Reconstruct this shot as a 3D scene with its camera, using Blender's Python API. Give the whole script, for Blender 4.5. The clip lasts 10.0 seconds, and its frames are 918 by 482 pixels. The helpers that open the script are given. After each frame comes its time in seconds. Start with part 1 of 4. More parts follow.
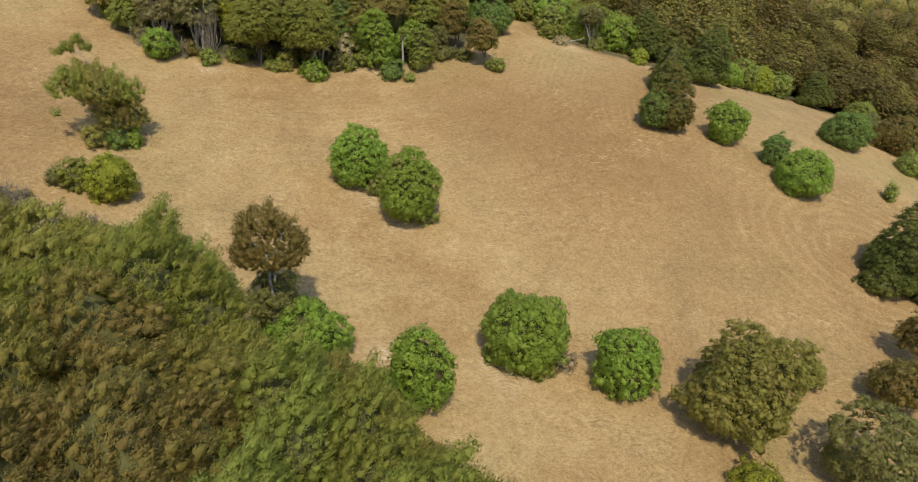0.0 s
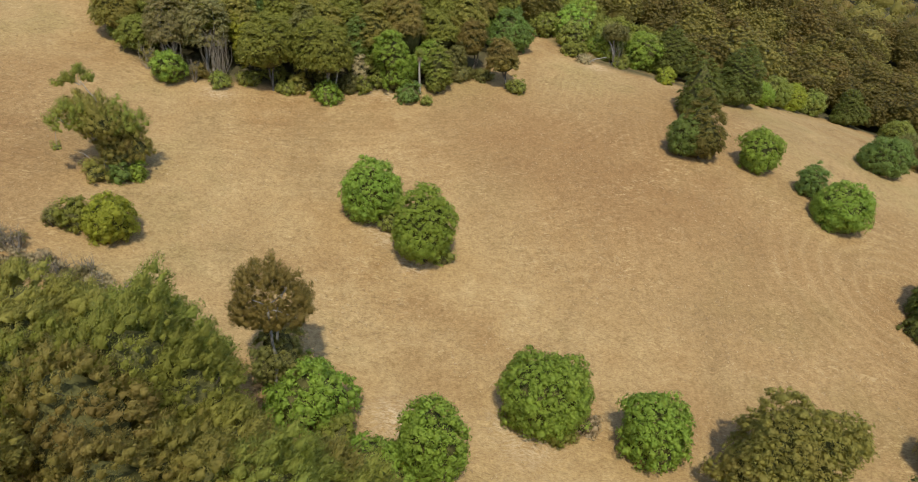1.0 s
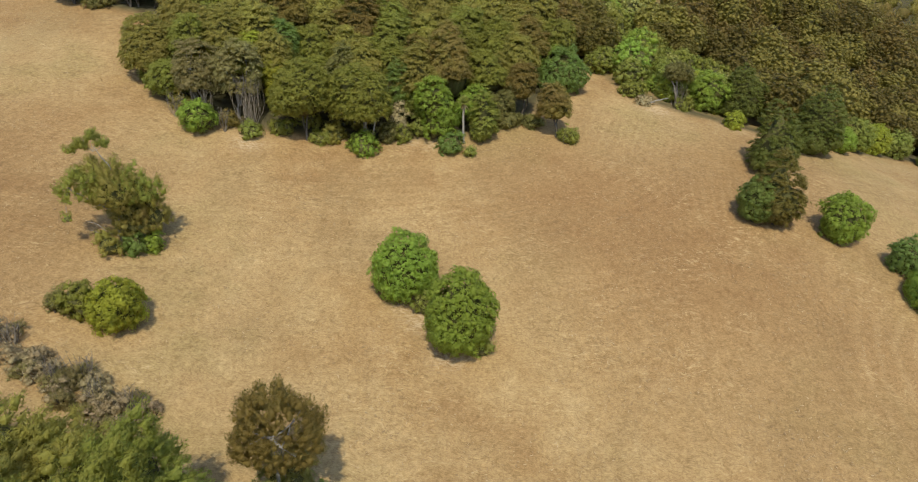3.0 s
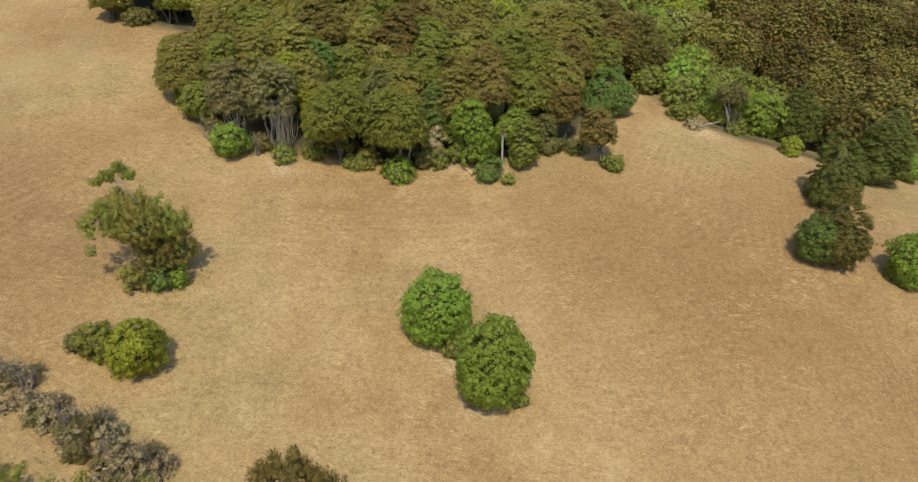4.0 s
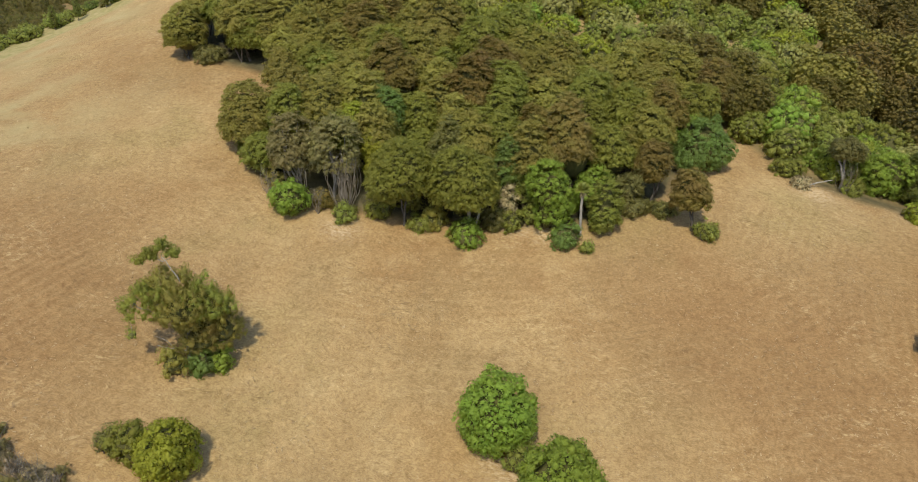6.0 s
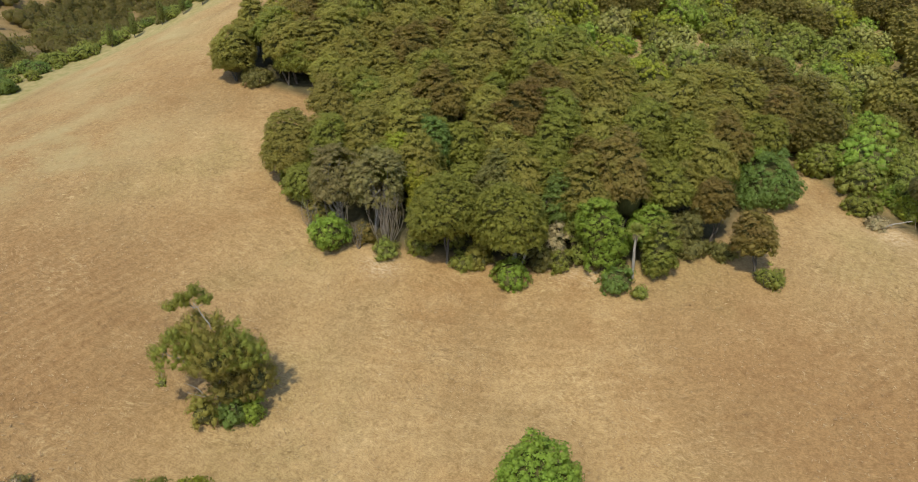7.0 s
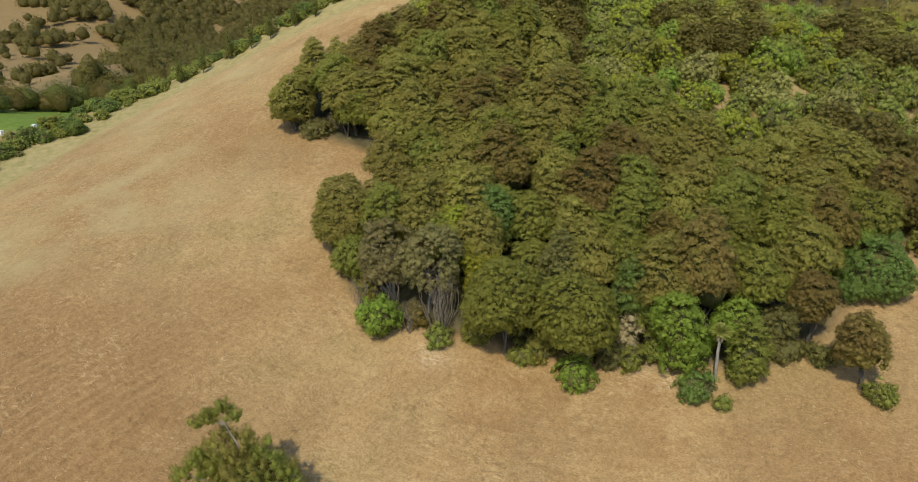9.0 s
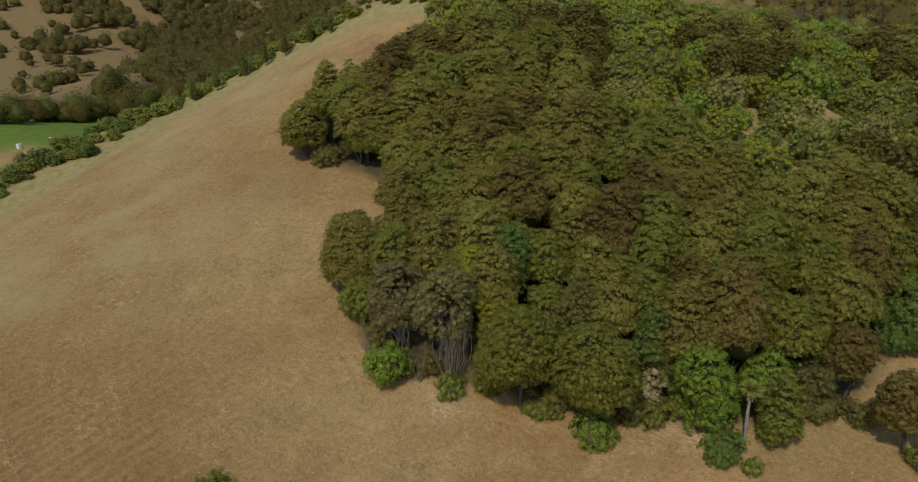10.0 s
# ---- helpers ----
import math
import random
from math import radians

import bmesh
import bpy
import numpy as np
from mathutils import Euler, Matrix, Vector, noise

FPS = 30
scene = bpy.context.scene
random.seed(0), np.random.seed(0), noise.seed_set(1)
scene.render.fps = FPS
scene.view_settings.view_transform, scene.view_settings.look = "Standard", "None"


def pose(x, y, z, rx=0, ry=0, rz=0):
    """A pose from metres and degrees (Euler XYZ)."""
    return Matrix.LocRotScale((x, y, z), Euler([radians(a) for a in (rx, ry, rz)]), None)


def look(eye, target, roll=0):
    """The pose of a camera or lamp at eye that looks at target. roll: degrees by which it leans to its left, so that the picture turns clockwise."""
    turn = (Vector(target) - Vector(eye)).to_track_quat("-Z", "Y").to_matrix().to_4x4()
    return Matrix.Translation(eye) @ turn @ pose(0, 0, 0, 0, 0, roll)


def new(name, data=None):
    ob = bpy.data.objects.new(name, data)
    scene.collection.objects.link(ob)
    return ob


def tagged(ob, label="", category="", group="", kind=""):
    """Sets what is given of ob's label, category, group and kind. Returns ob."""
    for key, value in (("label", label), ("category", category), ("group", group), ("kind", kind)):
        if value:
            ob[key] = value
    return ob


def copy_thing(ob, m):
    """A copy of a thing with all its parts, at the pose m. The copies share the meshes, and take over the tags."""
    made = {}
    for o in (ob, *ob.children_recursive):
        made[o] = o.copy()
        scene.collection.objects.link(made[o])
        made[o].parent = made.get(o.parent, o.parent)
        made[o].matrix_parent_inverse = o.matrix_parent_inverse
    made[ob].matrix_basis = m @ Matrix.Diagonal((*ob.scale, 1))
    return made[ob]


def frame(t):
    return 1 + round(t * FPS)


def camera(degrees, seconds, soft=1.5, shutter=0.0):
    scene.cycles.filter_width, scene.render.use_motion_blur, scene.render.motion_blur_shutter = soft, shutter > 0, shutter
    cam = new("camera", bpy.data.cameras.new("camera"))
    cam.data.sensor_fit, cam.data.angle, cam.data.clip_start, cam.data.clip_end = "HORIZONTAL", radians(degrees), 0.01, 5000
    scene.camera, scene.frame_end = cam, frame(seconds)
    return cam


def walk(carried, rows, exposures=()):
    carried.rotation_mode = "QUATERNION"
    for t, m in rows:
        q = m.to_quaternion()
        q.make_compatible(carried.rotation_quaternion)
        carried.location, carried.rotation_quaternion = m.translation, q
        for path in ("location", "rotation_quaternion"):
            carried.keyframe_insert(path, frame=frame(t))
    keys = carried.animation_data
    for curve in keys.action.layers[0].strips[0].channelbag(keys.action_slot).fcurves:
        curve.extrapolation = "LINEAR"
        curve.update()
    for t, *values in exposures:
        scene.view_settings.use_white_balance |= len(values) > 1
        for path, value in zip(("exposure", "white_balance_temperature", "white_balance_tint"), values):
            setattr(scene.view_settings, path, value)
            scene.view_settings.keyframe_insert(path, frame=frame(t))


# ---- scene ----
cam = camera(66.7, 10.0, soft=1.1)
METRES, EYE, TILT, LEAN, TURN = 45.0, 20.0, -21.5, 0.0, 0.0
ROWS = [
    (0.0, 0.0, 0.0, 0.0, 0.0, 0.0, -0.0),
    (0.5, 0.0017, 0.0372, 0.0391, 0.79, -0.02, -0.24),
    (1.0, 0.004, 0.0743, 0.0777, 1.56, -0.02, -0.5),
    (1.5, 0.0058, 0.1109, 0.116, 2.41, -0.01, -0.79),
    (2.0, 0.0075, 0.1468, 0.1529, 3.28, -0.02, -1.06),
    (2.5, 0.0082, 0.1813, 0.1897, 4.19, -0.0, -1.38),
    (4.0, 0.0063, 0.2817, 0.2932, 8.79, -0.03, -3.0),
    (4.5, 0.004, 0.3142, 0.3277, 10.32, -0.04, -3.5),
    (5.0, 0.0017, 0.3473, 0.3623, 11.89, -0.06, -3.98),
    (5.5, -0.0024, 0.3812, 0.3976, 13.46, -0.13, -4.49),
    (7.0, -0.0225, 0.4769, 0.5071, 19.41, -0.34, -6.35),
    (7.5, -0.0314, 0.5069, 0.5457, 21.31, -0.44, -6.94),
    (8.0, -0.0421, 0.536, 0.5848, 22.71, -0.53, -7.34),
    (8.5, -0.0543, 0.5646, 0.6237, 24.06, -0.61, -7.73),
    (9.0, -0.0679, 0.594, 0.6622, 25.16, -0.66, -8.04),
    (9.5, -0.0819, 0.6241, 0.7011, 26.08, -0.71, -8.27),
    (10.0, -0.097, 0.6539, 0.7396, 26.76, -0.76, -8.43),
]
walk(cam, [(t, pose(0, 0, EYE, TILT, LEAN, TURN) @ pose(METRES * x, METRES * y, METRES * z, 90 + pitch, roll, yaw)) for t, x, y, z, yaw, pitch, roll in ROWS],
     [(0.0, 0.0), (8.4, 0.0), (9.0, -0.12), (9.4, -0.35), (9.7, -0.65), (10.0, -0.88)])

# ---------------------------------------------------------------- light
SUN_EL, SUN_AZ = 50.0, 8.0
world = bpy.data.worlds.new("world")
scene.world = world
world.use_nodes = True
wn = world.node_tree.nodes
sky = wn.new("ShaderNodeTexSky")
sky.sky_type, sky.sun_disc = "NISHITA", False
sky.sun_elevation, sky.sun_rotation = radians(SUN_EL), radians(180 - SUN_AZ)
wn["Background"].inputs["Strength"].default_value = 0.195
world.node_tree.links.new(sky.outputs[0], wn["Background"].inputs["Color"])
sun = new("sun", bpy.data.lights.new("sun", "SUN"))
sun.data.energy, sun.data.angle, sun.data.color = 3.35, radians(0.55), (1.0, 0.935, 0.74)
s_el, s_az = radians(SUN_EL), radians(SUN_AZ)
sun.matrix_world = look((200 * math.cos(s_el) * math.sin(s_az), -200 * math.cos(s_el) * math.cos(s_az), 200 * math.sin(s_el)), (0, 0, 0))


# ---------------------------------------------------------------- materials
class Nodes:
    """Short-hand for one node material."""

    def __init__(self, name):
        self.mat = bpy.data.materials.new(name)
        self.mat.use_nodes = True
        self.tree = self.mat.node_tree
        self.bsdf = self.tree.nodes["Principled BSDF"]
        self.out = self.tree.nodes["Material Output"]

    def add(self, kind, **values):
        n = self.tree.nodes.new(kind)
        for key, value in values.items():
            n.inputs[key.replace("_", " ")].default_value = value
        return n

    def link(self, a, b):
        self.tree.links.new(a, b)

    def noise(self, scale, detail=4.0, rough=0.55, vec=None):
        n = self.add("ShaderNodeTexNoise", Scale=scale, Detail=detail, Roughness=rough)
        if vec is not None:
            self.link(vec, n.inputs["Vector"])
        return n.outputs["Fac"]

    def ramp(self, fac, stops):
        n = self.tree.nodes.new("ShaderNodeValToRGB")
        els = n.color_ramp.elements
        while len(els) < len(stops):
            els.new(0.5)
        for e, (p, c) in zip(els, stops):
            e.position, e.color = p, (*c, 1)
        self.link(fac, n.inputs["Fac"])
        return n.outputs["Color"]

    def mix(self, fac, a, b, blend="MIX"):
        n = self.tree.nodes.new("ShaderNodeMix")
        n.data_type, n.blend_type = "RGBA", blend
        for sock, v in ((n.inputs[0], fac), (n.inputs[6], a), (n.inputs[7], b)):
            if isinstance(v, (int, float)):
                sock.default_value = v
            elif isinstance(v, tuple):
                sock.default_value = (*v, 1)
            else:
                self.link(v, sock)
        return n.outputs[2]

    def math(self, op, a, b=0.0, c=0.0):
        n = self.tree.nodes.new("ShaderNodeMath")
        n.operation = op
        for sock, v in zip(n.inputs, (a, b, c)):
            if isinstance(v, (int, float)):
                sock.default_value = v
            else:
                self.link(v, sock)
        return n.outputs[0]

    def attr(self, name):
        n = self.tree.nodes.new("ShaderNodeAttribute")
        n.attribute_name = name
        return n.outputs["Fac"]

    def place(self):
        return self.tree.nodes.new("ShaderNodeNewGeometry").outputs["Position"]

    def warp(self, vec, scale, amount):
        n = self.add("ShaderNodeTexNoise", Scale=scale, Detail=2.0)
        self.link(vec, n.inputs["Vector"])
        m = self.tree.nodes.new("ShaderNodeVectorMath")
        m.operation = "MULTIPLY_ADD"
        self.link(n.outputs["Color"], m.inputs[0])
        m.inputs[1].default_value = (amount, amount, amount)
        self.link(vec, m.inputs[2])
        return m.outputs[0]

    def bump(self, height, strength, distance):
        n = self.add("ShaderNodeBump", Strength=strength, Distance=distance)
        self.link(height, n.inputs["Height"])
        self.link(n.outputs[0], self.bsdf.inputs["Normal"])


def foliage(name, dark, mid, light, tip, tips=0.3, gloss=0.5, through_light=0.54, patch=0.35):
    """Leaves: colour differs leaf by leaf, in patches over the crown and from plant to plant; some light passes through."""
    k = Nodes(name)
    geo = k.tree.nodes.new("ShaderNodeNewGeometry")
    info = k.tree.nodes.new("ShaderNodeObjectInfo")
    leaf = k.ramp(geo.outputs["Random Per Island"], [(0.0, dark), (0.5, mid), (1.0, light)])
    patchy = k.noise(patch, 3.0, 0.6, geo.outputs["Position"])
    sway = k.math("ADD", patchy, k.math("MULTIPLY", k.math("SUBTRACT", info.outputs["Random"], 0.5), 0.35))
    amount = k.tree.nodes.new("ShaderNodeMapRange")
    for key, v in (("From Min", 0.42), ("From Max", 0.72), ("To Min", 0.0), ("To Max", tips)):
        amount.inputs[key].default_value = v
    k.link(sway, amount.inputs["Value"])
    col = k.mix(amount.outputs[0], leaf, tip)
    hue = k.tree.nodes.new("ShaderNodeHueSaturation")
    k.link(k.math("MULTIPLY_ADD", info.outputs["Random"], 0.034, 0.482), hue.inputs["Hue"])
    tuft = k.noise(1.3, 2.0, 0.5, geo.outputs["Position"])
    sprig = k.noise(9.0, 3.0, 0.7, geo.outputs["Position"])
    k.link(k.math("ADD", k.math("MULTIPLY_ADD", info.outputs["Random"], 0.26, 0.49), k.math("ADD", k.math("MULTIPLY", tuft, 0.55), k.math("MULTIPLY", sprig, 0.5))), hue.inputs["Value"])
    k.link(col, hue.inputs["Color"])
    col = hue.outputs["Color"]
    k.link(col, k.bsdf.inputs["Base Color"])
    k.bsdf.inputs["Roughness"].default_value = gloss
    k.bsdf.inputs["Specular IOR Level"].default_value = 0.3
    k.bump(k.noise(11.0, 3.0, 0.75, geo.outputs["Position"]), 0.9, 0.09)
    trans = k.tree.nodes.new("ShaderNodeBsdfTranslucent")
    k.link(k.mix(0.35, col, (0.34, 0.375, 0.085)), trans.inputs["Color"])
    m = k.tree.nodes.new("ShaderNodeMixShader")
    m.inputs[0].default_value = through_light
    k.link(k.bsdf.outputs[0], m.inputs[1])
    k.link(trans.outputs[0], m.inputs[2])
    k.link(m.outputs[0], k.out.inputs["Surface"])
    return k.mat


def bark(name, dark, light, scale=6.0):
    k = Nodes(name)
    p = k.tree.nodes.new("ShaderNodeTexCoord").outputs["Object"]
    stretch = k.add("ShaderNodeMapping", Scale=(1, 1, 0.2))
    k.link(p, stretch.inputs["Vector"])
    f = k.noise(scale, 6, 0.65, stretch.outputs[0])
    k.link(k.ramp(f, [(0.3, dark), (0.7, light)]), k.bsdf.inputs["Base Color"])
    k.bsdf.inputs["Roughness"].default_value = 0.9
    k.bsdf.inputs["Specular IOR Level"].default_value = 0.1
    k.bump(f, 0.8, 0.03)
    return k.mat


KANUKA = foliage("kanuka_leaves", (0.328, 0.303, 0.068), (0.358, 0.330, 0.075), (0.405, 0.366, 0.088), (0.375, 0.284, 0.084), 0.5)
KANUKA_GREEN = foliage("fresh_kanuka_leaves", (0.275, 0.288, 0.054), (0.302, 0.318, 0.060), (0.340, 0.358, 0.070), (0.300, 0.268, 0.070), 0.35)
KANUKA_BROWN = foliage("brown_kanuka_leaves", (0.265, 0.212, 0.054), (0.292, 0.235, 0.060), (0.330, 0.262, 0.070), (0.313, 0.190, 0.077), 0.6)
BROAD = foliage("broad_green_leaves", (0.262, 0.375, 0.056), (0.300, 0.420, 0.064), (0.355, 0.475, 0.078), (0.395, 0.445, 0.080), 0.4, 0.42)
LIME = foliage("yellow_green_leaves", (0.350, 0.368, 0.042), (0.392, 0.412, 0.048), (0.445, 0.460, 0.060), (0.430, 0.400, 0.068), 0.4, 0.42)
BLUE_GREEN = foliage("dull_green_leaves", (0.185, 0.262, 0.060), (0.208, 0.290, 0.068), (0.240, 0.325, 0.080), (0.215, 0.230, 0.068), 0.35, 0.42)
TOTARA = foliage("needle_leaves", (0.155, 0.180, 0.038), (0.175, 0.200, 0.043), (0.205, 0.228, 0.050), (0.205, 0.180, 0.050), 0.4)
DARK_WOOD = foliage("dark_wood_leaves", (0.135, 0.112, 0.029), (0.153, 0.125, 0.031), (0.173, 0.139, 0.034), (0.138, 0.090, 0.031), 0.5)
GREY_LEAF = foliage("grey_green_leaves", (0.231, 0.222, 0.068), (0.261, 0.252, 0.079), (0.305, 0.293, 0.098), (0.299, 0.228, 0.085), 0.4)
SCRUB = foliage("scrub_leaves", (0.270, 0.312, 0.062), (0.308, 0.350, 0.072), (0.358, 0.395, 0.085), (0.370, 0.335, 0.100), 0.5)
PALE_SCRUB = foliage("pale_scrub_leaves", (0.380, 0.375, 0.110), (0.420, 0.410, 0.125), (0.470, 0.455, 0.145), (0.500, 0.420, 0.160), 0.5)
# Kanuka leaf colours darkened, for scrub, far trees and brown-green conifers.
DARK_KANUKA = foliage("darkened_kanuka_leaves", (0.188, 0.158, 0.036), (0.220, 0.188, 0.044), (0.260, 0.220, 0.053), (0.230, 0.155, 0.050), 0.5)
PALM_LEAF = foliage("palm_leaves", (0.330, 0.361, 0.092), (0.418, 0.449, 0.116), (0.506, 0.526, 0.162), (0.484, 0.460, 0.160), 0.4, 0.4)
GREY_BROWN = foliage("grey_brown_leaves", (0.290, 0.258, 0.100), (0.325, 0.285, 0.115), (0.370, 0.320, 0.135), (0.330, 0.255, 0.125), 0.5)
DRY = foliage("dry_twigs", (0.250, 0.192, 0.100), (0.325, 0.255, 0.138), (0.405, 0.325, 0.182), (0.280, 0.205, 0.112), 0.4, 0.8, 0.05)
BARK = bark("grey_brown_bark", (0.055, 0.045, 0.035), (0.17, 0.145, 0.115))
PALE_BARK = bark("pale_bark", (0.16, 0.14, 0.12), (0.42, 0.39, 0.34))
DEAD_BARK = bark("grey_dead_bark", (0.11, 0.092, 0.07), (0.29, 0.25, 0.20))
# Twig colour kept dark to paint the shade inside the crowns.
SHADED_TWIGS = bark("shaded_inner_twigs", (0.07, 0.068, 0.024), (0.13, 0.122, 0.044), 5.0)


def ground_material():
    k = Nodes("mown_dry_grass")
    pos = k.place()
    patch = k.noise(0.055, 4, 0.6, pos)
    mid = k.noise(0.33, 5, 0.6, pos)
    fine = k.noise(2.6, 8, 0.72, pos)
    tilt = k.add("ShaderNodeMapping", Rotation=(0, 0, 0.5), Scale=(1.0, 0.28, 1.0))
    k.link(pos, tilt.inputs["Vector"])
    straw = k.noise(4.5, 6, 0.7, tilt.outputs[0])
    col = k.ramp(patch, [(0.36, (0.30, 0.185, 0.086)), (0.46, (0.385, 0.258, 0.125)), (0.54, (0.43, 0.305, 0.155)), (0.63, (0.355, 0.278, 0.130))])
    col = k.mix(k.math("MULTIPLY", mid, 0.75), col, k.ramp(mid, [(0.3, (0.29, 0.175, 0.08)), (0.5, (0.385, 0.26, 0.125)), (0.72, (0.48, 0.35, 0.185))]))
    blot = k.add("ShaderNodeMapRange")
    blot.inputs["From Min"].default_value, blot.inputs["From Max"].default_value, blot.inputs["To Max"].default_value = 0.5, 0.68, 0.6
    k.link(k.noise(0.14, 5, 0.65, tilt.outputs[0]), blot.inputs["Value"])
    col = k.mix(blot.outputs[0], col, (0.265, 0.180, 0.088))
    col = k.mix(k.math("MULTIPLY", k.attr("worn"), k.math("ADD", mid, 0.3)), col, (0.285, 0.172, 0.080))
    # mown rows
    rows_a = k.math("SINE", k.math("MULTIPLY", k.math("ADD", k.attr("arc"), k.math("MULTIPLY", mid, 0.9)), 2 * math.pi / 1.45))
    rows_b = k.math("SINE", k.math("MULTIPLY", k.math("ADD", k.attr("row"), k.math("MULTIPLY", mid, 3.6)), 2 * math.pi / 1.25))
    near_a = k.attr("arc_on")
    where = k.add("ShaderNodeMapRange")
    where.inputs["From Min"].default_value, where.inputs["From Max"].default_value = 0.42, 0.6
    k.link(k.noise(0.085, 2, 0.5, pos), where.inputs["Value"])
    rows = k.math("ADD", k.math("MULTIPLY", rows_a, k.math("MULTIPLY", near_a, 0.45)), k.math("MULTIPLY", rows_b, k.math("MULTIPLY", where.outputs[0], k.math("MULTIPLY", k.math("SUBTRACT", 0.8, k.math("MULTIPLY", near_a, 0.6)), k.math("MULTIPLY", k.noise(0.8, 3, 0.6, pos), k.noise(0.8, 3, 0.6, pos))))))
    light_row = k.math("MULTIPLY", k.math("MAXIMUM", rows, 0.0), k.math("MULTIPLY", mid, 0.62))
    dark_row = k.math("MULTIPLY", k.math("MAXIMUM", k.math("MULTIPLY", rows, -1.0), 0.0), k.math("MULTIPLY", mid, 0.42))
    col = k.mix(light_row, col, (0.56, 0.415, 0.235))
    col = k.mix(dark_row, col, (0.27, 0.16, 0.085))
    # long streaks that the mower left along its rows
    xyz = k.tree.nodes.new("ShaderNodeSeparateXYZ")
    k.link(pos, xyz.inputs[0])
    lay = k.tree.nodes.new("ShaderNodeCombineXYZ")
    for sock, v in zip(lay.inputs, (k.attr("row"), k.math("MULTIPLY", xyz.outputs[0], 0.09), k.math("MULTIPLY", xyz.outputs[1], 0.09))):
        k.link(v, sock)
    streak = k.noise(1.1, 4, 0.6, lay.outputs[0])
    col = k.mix(k.math("MULTIPLY", where.outputs[0], 0.28), col, k.ramp(streak, [(0.33, (0.80, 0.75, 0.70)), (0.5, (1.0, 0.99, 0.98)), (0.66, (1.13, 1.13, 1.12))]), "MULTIPLY")
    # combed rows in some places, and swirls of raked straw
    rows_c = k.math("SINE", k.math("MULTIPLY", k.math("ADD", k.attr("comb"), k.math("MULTIPLY", mid, 1.1)), 2 * math.pi / 0.95))
    comb = k.math("MULTIPLY", k.attr("comb_on"), k.math("MULTIPLY", k.noise(0.5, 4, 0.65, pos), 0.24))
    col = k.mix(k.math("MULTIPLY", k.math("MAXIMUM", rows_c, 0.0), comb), col, (0.54, 0.395, 0.215))
    col = k.mix(k.math("MULTIPLY", k.math("MAXIMUM", k.math("MULTIPLY", rows_c, -1.0), 0.0), comb), col, (0.255, 0.155, 0.076))
    for scale, bend in ((0.55, 3.2), (1.5, 2.4)):
        swirl = k.add("ShaderNodeTexNoise", Scale=scale, Detail=6.0, Roughness=0.68, Distortion=bend)
        k.link(pos, swirl.inputs["Vector"])
        col = k.mix(0.55, col, k.ramp(swirl.outputs["Fac"], [(0.33, (0.78, 0.735, 0.68)), (0.5, (1.0, 1.0, 1.0)), (0.68, (1.15, 1.15, 1.14))]), "MULTIPLY")
    # stubble and straw
    grain = k.ramp(fine, [(0.28, (0.80, 0.77, 0.71)), (0.5, (0.98, 0.975, 0.91)), (0.72, (1.12, 1.115, 1.04))])
    col = k.mix(1.0, col, grain, "MULTIPLY")
    col = k.mix(0.4, col, k.ramp(straw, [(0.34, (0.78, 0.75, 0.72)), (0.55, (1.0, 1.0, 1.0)), (0.7, (1.14, 1.13, 1.1))]), "MULTIPLY")
    # wisps of straw and bare earth, thick in some places and thin in others
    curl = k.add("ShaderNodeMapping", Rotation=(0, 0, -0.35), Scale=(0.55, 1.5, 1.0))
    k.link(k.warp(pos, 0.35, 2.2), curl.inputs["Vector"])
    for scale, lo, hi, tone, most in ((1.7, 0.52, 0.62, (0.205, 0.128, 0.058), 0.75), (2.3, 0.53, 0.64, (0.55, 0.405, 0.205), 0.65)):
        fleck = k.add("ShaderNodeMapRange")
        fleck.inputs["From Min"].default_value, fleck.inputs["From Max"].default_value, fleck.inputs["To Max"].default_value = lo, hi, most
        k.link(k.noise(scale, 5, 0.75, curl.outputs[0]), fleck.inputs["Value"])
        thick = k.add("ShaderNodeMapRange")
        thick.inputs["From Min"].default_value, thick.inputs["From Max"].default_value = 0.46, 0.66
        k.link(k.noise(0.22 if most > 0.7 else 0.17, 4, 0.6, pos), thick.inputs["Value"])
        col = k.mix(k.math("MULTIPLY", fleck.outputs[0], thick.outputs[0]), col, tone)
    litter = k.add("ShaderNodeMapRange")
    litter.inputs["From Min"].default_value, litter.inputs["From Max"].default_value, litter.inputs["To Max"].default_value = 0.42, 0.62, 0.85
    k.link(k.noise(3.4, 5, 0.75, curl.outputs[0]), litter.inputs["Value"])
    col = k.mix(k.math("MULTIPLY", litter.outputs[0], k.attr("litter")), col, (0.62, 0.49, 0.32))
    # single straws, and the earth that shows between them
    stalk = k.noise(8.0, 4, 0.7, curl.outputs[0])
    col = k.mix(0.75, col, k.ramp(stalk, [(0.36, (0.74, 0.70, 0.66)), (0.5, (1.0, 1.0, 1.0)), (0.62, (1.2, 1.2, 1.18))]), "MULTIPLY")
    # grass bleached pale, in drifts
    pale = k.add("ShaderNodeMapRange")
    pale.inputs["From Min"].default_value, pale.inputs["From Max"].default_value, pale.inputs["To Max"].default_value = 0.42, 0.66, 0.75
    k.link(k.noise(0.10, 4, 0.6, k.warp(pos, 0.1, 6.0)), pale.inputs["Value"])
